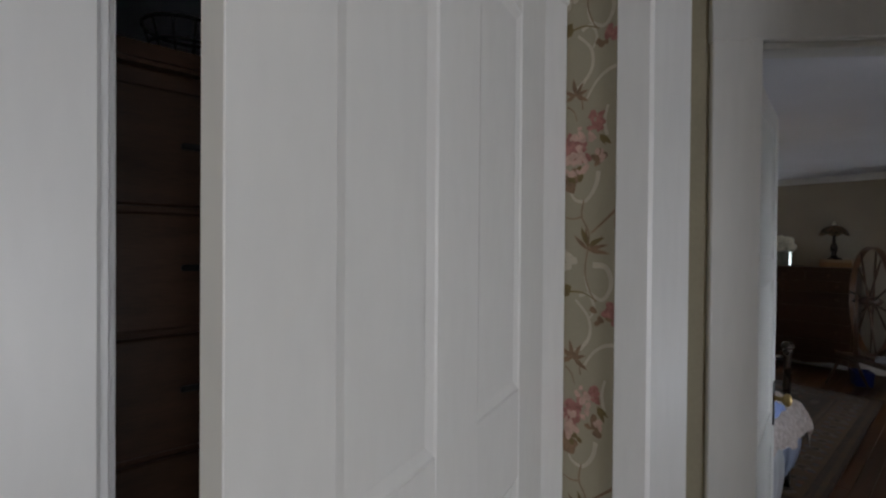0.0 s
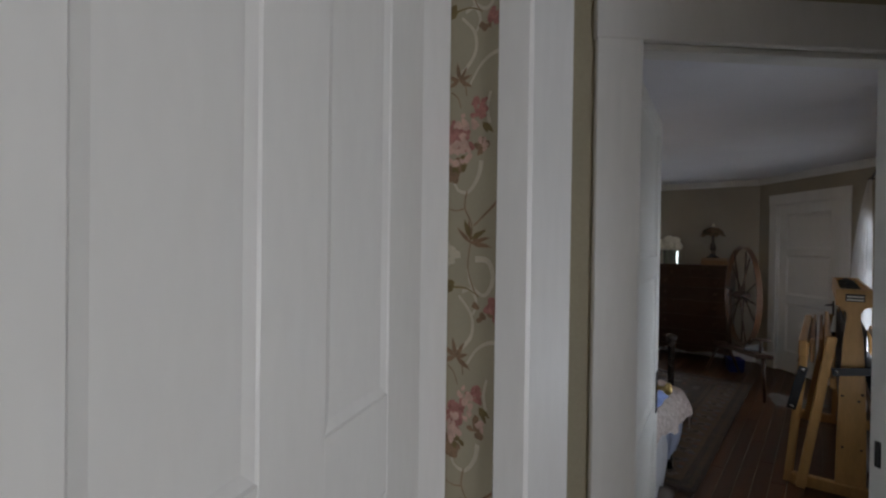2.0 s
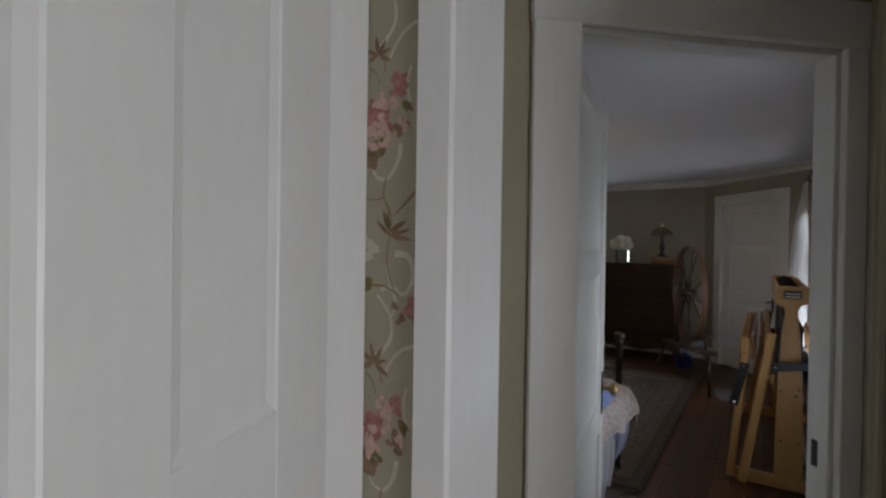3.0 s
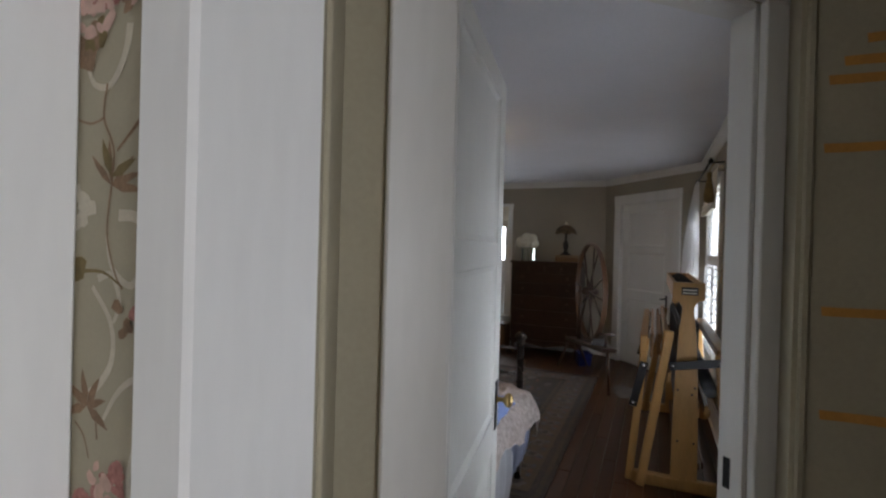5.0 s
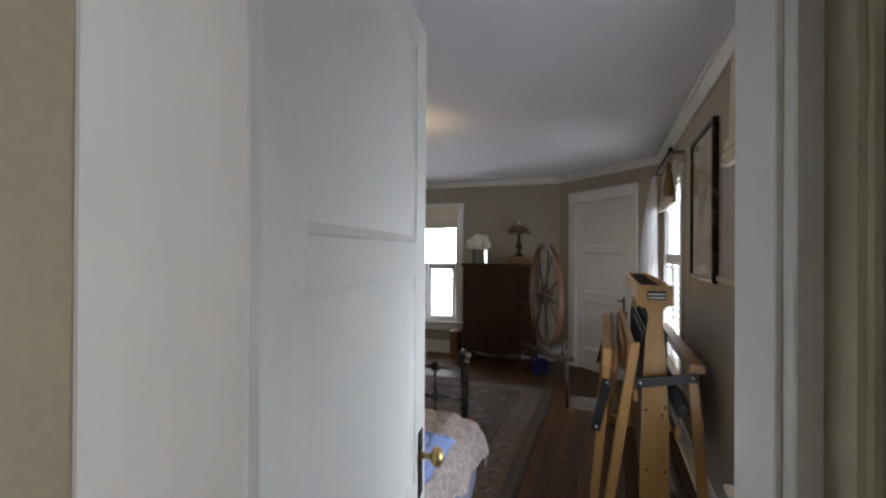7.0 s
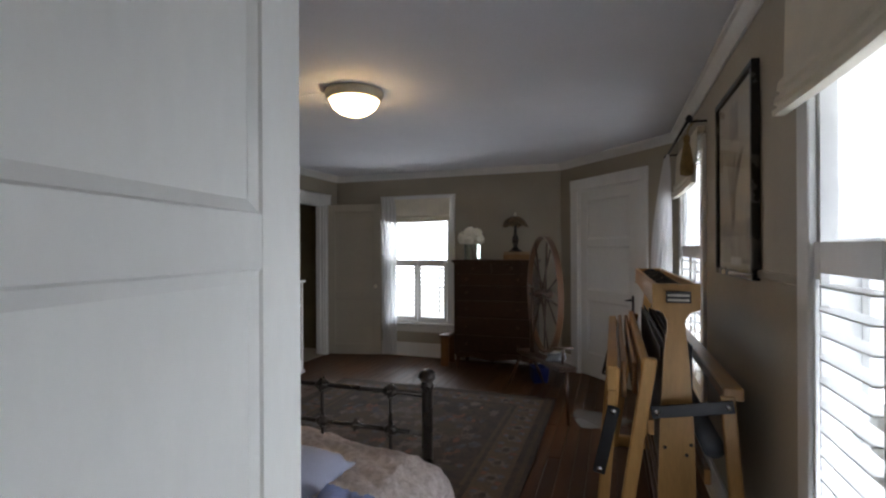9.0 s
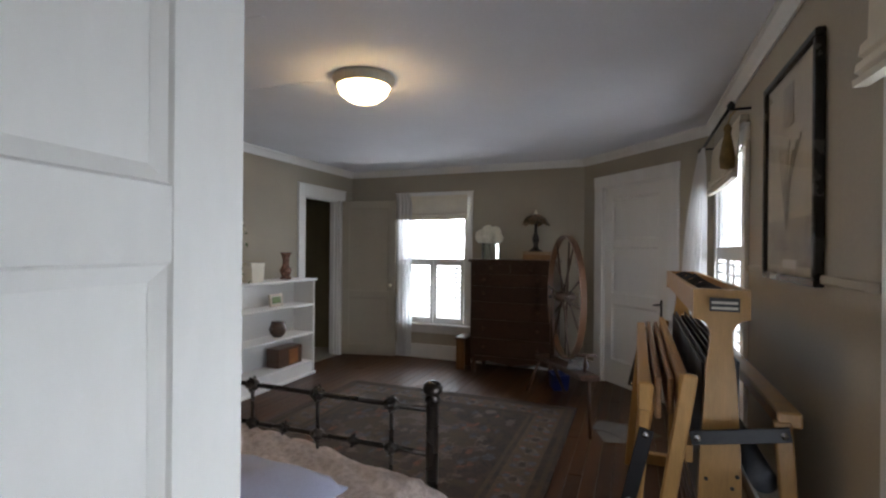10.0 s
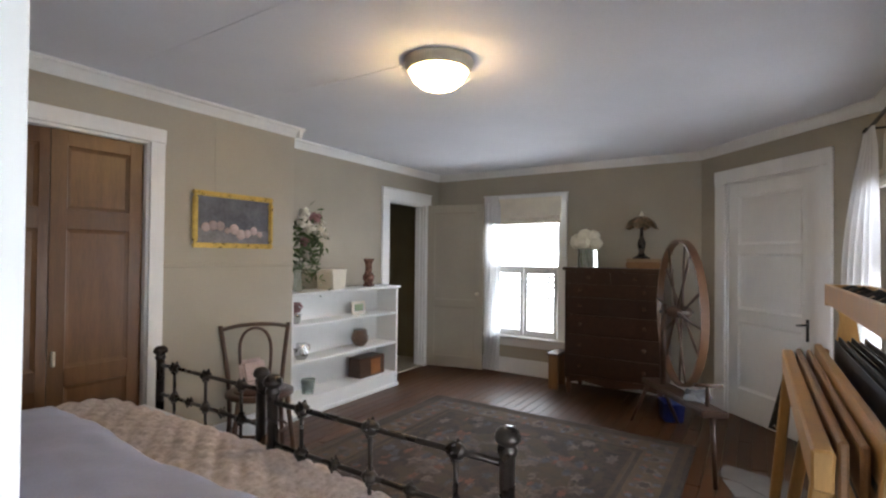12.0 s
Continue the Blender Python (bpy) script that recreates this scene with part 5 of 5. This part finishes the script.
for x in (-0.052, LL + 0.004):
    for (ya, za), (yb, zb) in (((0.095, 0.735), (-0.185, 0.785)), ((0.228, 0.745), (0.288, 0.475))):
        ang = math.atan2(zb - za, yb - ya)
        m = Matrix.Translation((x, ya, za)) @ Matrix.Rotation(ang, 4, "X")
        bm = boxm(bmesh.new(), (-0.004, 0, -0.024), (0.004, math.hypot(yb - ya, zb - za), 0.024), 0.003, m)
        brace = part("steel_brace", bm, BLACKM, loom, "black steel folding brace")
        for q in (0.02, math.hypot(yb - ya, zb - za) - 0.02):
            bm = bmesh.new()
            lathe(bm, [(0.011, -0.009), (0.011, -0.004), (0.006, 0.006)], 10, m @ Matrix.Translation((0, q, 0)) @ Matrix.Rotation(radians(90), 4, "Y"))
            part("pivot_bolt", bm, SILVER, brace, "bright steel pivot bolt")
for y, z in ((0.045, 0.60), (-0.03, 0.58), (-0.045, 0.62), (0.04, 0.30), (-0.045, 0.30)):
    bm = bmesh.new()
    lathe(bm, [(0.007, 0), (0.006, 0.003), (0.002, 0.004)], 10, Matrix.Translation((-0.032, y, z)) @ Matrix.Rotation(radians(-90), 4, "Y"))
    part("screw", bm, BLACKM, loom)
for k in range(8):
    part("treadle", box((0.1, 0.03 - 0.02 * k, 0.10 + 0.01 * (k % 2)), (LL - 0.12, 0.042 - 0.02 * k, 0.14 + 0.01 * (k % 2)), 0.003), DARKWOOD, loom, "dark wooden treadle")
part("warp_roller", rod(bmesh.new(), (0.02, -0.13, 0.60), (LL - 0.02, -0.13, 0.60), 0.04, 16), SLATE, loom, "roller wound with grey cloth")
part("name_plate", box((-0.034, -0.048, 1.155), (-0.0325, 0.04, 1.20)), BLACKM, loom, "black maker's plate with pale lines")
bm = bmesh.new()
for z in (1.166, 1.184):
    boxm(bm, (-0.0352, -0.042, z - 0.004), (-0.034, 0.034, z + 0.004))
part("plate_lines", bm, PAPER, loom)

# ---- tall framed print on the window wall
fp = thing("framed_print", "tall black-framed drawing of flowers behind glass", "picture", Matrix.Translation((4.57, YR + 0.002, 1.238)) @ Matrix.Rotation(radians(180), 4, "Z"))
FW_, FH_ = 0.69, 0.84
for lo, hi in (((0, 0), (FW_, 0.028)), ((0, FH_ - 0.028), (FW_, FH_)), ((0, 0.028), (0.028, FH_ - 0.028)), ((FW_ - 0.028, 0.028), (FW_, FH_ - 0.028))):
    part("frame_moulding", box((lo[0], -0.03, lo[1]), (hi[0], 0, hi[1]), 0.004), FRAMEB, fp)
part("mount", box((0.026, -0.012, 0.026), (FW_ - 0.026, -0.002, FH_ - 0.026)), PAPER, fp)
bm = bmesh.new()
rng = random.Random(9)
for k in range(7):
    x = 0.22 + 0.045 * k
    tube(bm, [(0.32, -0.0135, 0.2), (0.30 + (x - 0.34) * 0.4, -0.0135, 0.38), (x, -0.0135, 0.5 + 0.05 * rng.random())], 0.0022, 5)
boxm(bm, (0.27, -0.0145, 0.60), (0.40, -0.0125, 0.76), 0.0005)
boxm(bm, (0.06, -0.0145, 0.06), (0.62, -0.0125, 0.24), 0.0005)
part("drawing", bm, ARTG, fp)
part("caption_label", box((0.28, -0.0165, 0.05), (0.46, -0.0145, 0.085)), WHITES, fp)
g = part("glazing", box((0.026, -0.0205, 0.026), (FW_ - 0.026, -0.0185, FH_ - 0.026)), GLASS, fp); g.visible_shadow = False

# gold tassel beside the window blind
ts = thing("tassel", "brownish-gold cloth tie hanging beside the roman blind", "tassel", Matrix.Translation((R1A - 0.045, YR + 0.10, 1.80)) @ Matrix.Diagonal((0.8, 0.8, 1, 1)))
bm = bmesh.new(); lathe(bm, [(0.012, 0), (0.045, 0.01), (0.05, 0.06), (0.035, 0.14), (0.02, 0.2), (0.026, 0.23), (0.012, 0.25)], 16); part("skirt", bm, mat("gold_brown_cloth", (0.24, 0.16, 0.06), 0.8, 0.3, 20, 0.3, 120), ts)
bm = bmesh.new(); tube(bm, [(0, 0, 0.25), (0, -0.02, 0.30), (0, -0.07, 0.34)], 0.004, 6); part("cord", bm, BRASS, ts)

# ---------------------------------------------------------------- hall things
# wallpaper strip with its printed pattern
WPX, WPY0, WPY1, REP = 1.0275, 0.537, 0.70, 0.635
wp = tagged(part("wallpaper", box((WPX, WPY0, 0), (WPX + 0.0025, WPY1 + 0.001, H)), PAPERBG), "sage wallpaper with rose sprays and ivory scrolls", "wallpaper", kind="structure")


def ribbon(bm, pts, w0, w1, x):
    """Flat printed stroke in the wall plane; pts in (y, z)."""
    n = len(pts)
    prev = None
    for i, (y, z) in enumerate(pts):
        a, b = pts[max(0, i - 1)], pts[min(n - 1, i + 1)]
        d = Vector((b[0] - a[0], b[1] - a[1])).normalized()
        w = (w0 + (w1 - w0) * i / (n - 1)) / 2
        p, q = bm.verts.new((x, y - d.y * w, z + d.x * w)), bm.verts.new((x, y + d.y * w, z - d.x * w))
        if prev:
            bm.faces.new((prev[0], prev[1], q, p))
        prev = (p, q)


def curl(cy, cz, r0, r1, a0, a1, n=18):
    return [(cy + (r0 + (r1 - r0) * i / n) * math.cos(radians(a0 + (a1 - a0) * i / n)), cz + (r0 + (r1 - r0) * i / n) * math.sin(radians(a0 + (a1 - a0) * i / n))) for i in range(n + 1)]


def blob(bm, y, z, r, x, rng, n=9, sq=0.7, rot=None):
    rot = rng.uniform(0, 3.1) if rot is None else rot
    vs = []
    for k in range(n):
        t = 2 * math.pi * k / n
        rr = r * rng.uniform(0.75, 1.15)
        u, v = rr * math.cos(t), rr * sq * math.sin(t)
        vs.append(bm.verts.new((x, y + u * math.cos(rot) - v * math.sin(rot), z + u * math.sin(rot) + v * math.cos(rot))))
    bm.faces.new(vs)


def leaf(bm, y, z, ln, ang, x, wid=0.22):
    c, s = math.cos(radians(ang)), math.sin(radians(ang))
    pts = ((0, 0), (0.35, wid), (0.7, wid * 0.7), (1, 0.05), (0.7, -wid * 0.5), (0.35, -wid * 0.8))
    bm.faces.new([bm.verts.new((x, y + ln * (u * c - v * s), z + ln * (u * s + v * c))) for u, v in pts])


ivory, rose, brown, olive, pinkpale = (bmesh.new() for _ in range(5))
rng = random.Random(21)
X = WPX - 0.0006


def stroke(bm, z, pts, w0, w1, lift=0.0):
    """Smooth printed stroke through pts given as (across from the left edge, height above the rose)."""
    out = []
    for i in range(len(pts) - 1):
        p0, p1, p2, p3 = (Vector(pts[min(max(j, 0), len(pts) - 1)]) for j in (i - 1, i, i + 1, i + 2))
        for k in range(6):
            t = k / 6
            out.append(0.5 * (2 * p1 + (p2 - p0) * t + (2 * p0 - 5 * p1 + 4 * p2 - p3) * t * t + (3 * p1 - p0 - 3 * p2 + p3) * t ** 3))
    out.append(Vector(pts[-1]))
    ribbon(bm, [(WPY1 - p.x, z + p.y) for p in out], w0, w1, X - lift)


def petals(bm, u, v, z, spread, n, r, lift):
    for _ in range(n):
        blob(bm, WPY1 - u + rng.gauss(0, spread), z + v + rng.gauss(0, spread), r * rng.uniform(0.6, 1.2), X - lift - rng.random() * 0.0004, rng)


def spray(bm, u, v, z, angles, ln, wid=0.16):
    for a in angles:
        leaf(bm, WPY1 - u, z + v, ln * rng.uniform(0.8, 1.15), 180 - a + rng.uniform(-6, 6), X - (0.0004 if bm is brown else 0.0007) - rng.random() * 0.0002, wid)


for k in range(1, 6):
    z = 1.709 + (k - 4) * REP
    # ivory scrolls
    stroke(ivory, z, [(0.03, -0.10), (0.045, -0.128), (0.075, -0.132), (0.10, -0.10), (0.108, -0.065)], 0.005, 0.012)
    stroke(ivory, z, [(0.075, 0.11), (0.10, 0.145), (0.13, 0.165), (0.162, 0.17)], 0.005, 0.010)
    stroke(ivory, z, [(0.13, 0.085), (0.122, 0.05), (0.128, 0.015)], 0.006, 0.009)
    stroke(ivory, z, [(0.075, -0.31), (0.085, -0.345), (0.12, -0.365), (0.142, -0.33), (0.13, -0.29), (0.095, -0.285)], 0.005, 0.014)
    stroke(ivory, z, [(0.05, -0.37), (0.085, -0.41), (0.088, -0.455), (0.06, -0.49), (0.03, -0.505)], 0.006, 0.011)
    stroke(ivory, z, [(0.09, 0.225), (0.10, 0.25), (0.085, 0.28), (0.06, 0.275)], 0.005, 0.009)
    # stems
    stroke(brown, z, [(0.065, 0.085), (0.06, 0.115), (0.045, 0.125)], 0.003, 0.002, 0.0003)
    stroke(brown, z, [(0.07, -0.13), (0.065, -0.17), (0.085, -0.215), (0.075, -0.30), (0.09, -0.35), (0.105, -0.37)], 0.0035, 0.0025, 0.0003)
    stroke(brown, z, [(0.065, -0.17), (0.04, -0.175), (0.005, -0.165)], 0.003, 0.002, 0.0003)
    stroke(brown, z, [(0.09, -0.21), (0.12, -0.185), (0.155, -0.155)], 0.003, 0.007, 0.0003)
    stroke(olive, z, [(0.03, -0.352), (0.07, -0.352), (0.105, -0.368)], 0.005, 0.002, 0.0003)
    stroke(brown, z, [(0.05, 0.06), (0.04, 0.085), (0.022, 0.10)], 0.002, 0.003, 0.0003)
    # leaves
    spray(brown, 0.045, 0.122, z, (15, 60, 100, 150, 195, -30), 0.042)
    spray(brown, 0.082, -0.25, z, (20, 45, 100, 140, 0), 0.054, 0.11)
    spray(olive, 0.082, -0.24, z, (30, 120), 0.05, 0.16)
    spray(olive, 0.11, 0.02, z, (-35, -60), 0.035, 0.2)
    spray(brown, 0.15, -0.20, z, (20, 70), 0.05, 0.2)
    blob(olive, WPY1 - 0.022, z - 0.35, 0.018, X - 0.0005, rng, 10, 0.9)
    petals(brown, 0.035, -0.085, z, 0.011, 9, 0.018, 0.0008)
    petals(olive, 0.045, -0.07, z, 0.010, 4, 0.012, 0.0011)
    petals(brown, 0.108, -0.035, z, 0.010, 7, 0.012, 0.0008)
    # roses and pale blooms
    petals(rose, 0.035, -0.005, z, 0.019, 30, 0.015, 0.0009)
    petals(pinkpale, 0.045, -0.035, z, 0.016, 14, 0.013, 0.0014)
    petals(pinkpale, 0.065, 0.02, z, 0.014, 10, 0.012, 0.0014)
    petals(rose, 0.10, 0.05, z, 0.012, 14, 0.011, 0.0010)
    petals(pinkpale, 0.115, -0.03, z, 0.008, 5, 0.009, 0.0014)
    petals(ivory, 0.02, -0.28, z, 0.014, 9, 0.014, 0.0004)
    petals(rose, 0.15, 0.245, z, 0.011, 12, 0.013, 0.0010)
    petals(brown, 0.12, 0.23, z, 0.012, 4, 0.010, 0.0008)
for bm, mtl, nm in ((ivory, PAPERW, "ivory_scrolls"), (rose, PAPERP, "rose_print"), (brown, PAPERB, "leaf_print"), (olive, PAPERO, "olive_print"), (pinkpale, mat("wallpaper_blush_ink", (0.58, 0.40, 0.33), 0.75, 0.2, 30), "blush_print")):
    for v in list(bm.verts):
        v.co.y = min(max(v.co.y, WPY0), WPY1)
        v.co.z = min(max(v.co.z, 0.0), H - 0.001)
    part(nm, bm, mtl, wp)

# masking tape strips on the passage wall
for k, (y1, z, ln) in enumerate(((-0.385, 1.885, 0.40), (-0.345, 1.838, 0.45), (-0.318, 1.798, 0.5), (-0.312, 1.645, 0.5), (-0.316, 1.275, 0.5), (-0.318, 1.040, 0.5))):
    bm = bmesh.new()
    n = 12
    rows = []
    for i in range(n + 1):
        y = y1 - ln * i / n
        lo, hi = z - 0.0105 + 0.001 * math.sin(i * 1.7 + k), z + 0.0105 + 0.001 * math.sin(i * 1.1 + k)
        rows.append([bm.verts.new((x, y + (0.002 if i == 0 and zz == hi else 0), zz)) for x, zz in ((TAPE_X - 0.0015, lo), (TAPE_X - 0.0015, hi), (TAPE_X - 0.0004, hi), (TAPE_X - 0.0004, lo))])
    for p, q in zip(rows, rows[1:]):
        for j in range(4):
            bm.faces.new((p[j], p[(j + 1) % 4], q[(j + 1) % 4], q[j]))
    bm.faces.new(rows[0]), bm.faces.new(rows[-1])
    bmesh.ops.recalc_face_normals(bm, faces=bm.faces)
    tagged(part("masking_tape", bm, TAPE), "ochre masking tape strip stuck across the sage wall", "tape", "tape strips")
tagged(part("corner_moulding", box((TAPE_X - 0.012, -0.292, 0), (TAPE_X, -0.272, H), 0.005), OLIVE), "sage painted narrow corner moulding", "trim", kind="structure")
tagged(part("corner_moulding", box((1.262, 0.494, 0), (1.274, 0.502, H), 0.003, ), OLIVE), "sage painted narrow corner moulding", "trim", kind="structure")

# tall dark cabinet in the side room, with a basket on top
cb = thing("cabinet", "tall dark wooden cabinet in the unlit side room", "cabinet", Matrix.Translation((0.02, 1.30, 0)))
part("body", box((0, 0.02, 0), (1.0, 0.5, 1.88), 0.004), DARKWOOD, cb)
part("cornice", box((-0.03, -0.02, 1.88), (1.03, 0.52, 1.93), 0.01, seg=2), DARKWOOD, cb)
for k in range(6):
    d = part("drawer", box((0.03, 0.0, 0.08 + k * 0.295), (0.97, 0.02, 0.08 + k * 0.295 + 0.28), 0.006), DARKWOOD, cb)
    part("pull", box((0.30, -0.016, 0.22 + k * 0.295), (0.42, 0.0, 0.235 + k * 0.295), 0.004), BLACKM, d)
bk = thing("wire_basket", "small dark wire basket on top of the cabinet", "basket", Matrix.Translation((0.36, 1.42, 1.93)))
for z, r in ((0.004, 0.07), (0.05, 0.085), (0.1, 0.1)):
    bm = bmesh.new(); tube(bm, [(r * math.cos(a), r * math.sin(a), z) for a in [j * math.pi / 10 for j in range(20)]], 0.004, 6, True); part("hoop", bm, BLACKM, bk)
for j in range(12):
    a = j * math.pi / 6
    bm = bmesh.new(); rod(bm, (0.07 * math.cos(a), 0.07 * math.sin(a), 0.004), (0.1 * math.cos(a), 0.1 * math.sin(a), 0.1), 0.003, 6); part("wire", bm, BLACKM, bk)

# ---------------------------------------------------------------- floorboards
bm = bmesh.new()
boxm(bm, (0, 0.0012, -0.021), (1, 0.0838, 0.0), 0.002)
plank = bpy.data.meshes.new("plank")
bm.to_mesh(plank)
bm.free()
plank.materials.append(FLOORM)
rng = random.Random(33)
y = -0.45
while y < 3.60:
    x = 1.0
    while x < 7.5:
        ln = min(rng.uniform(1.6, 3.2), 7.5 - x)
        if 7.5 - x - ln < 0.5:
            ln = 7.5 - x
        shared("plank", plank, floor, Matrix.Translation((x, y, 0)) @ Matrix.Diagonal((ln - 0.002, 1, 1, 1)))
        x += ln
    y += 0.085
tagged(part("hall_floor", box((-1.6, -2.9, -0.021), (1.0, 2.6, -0.001)), FLOORM), "dark stained wooden hall floor", "floor", kind="structure")
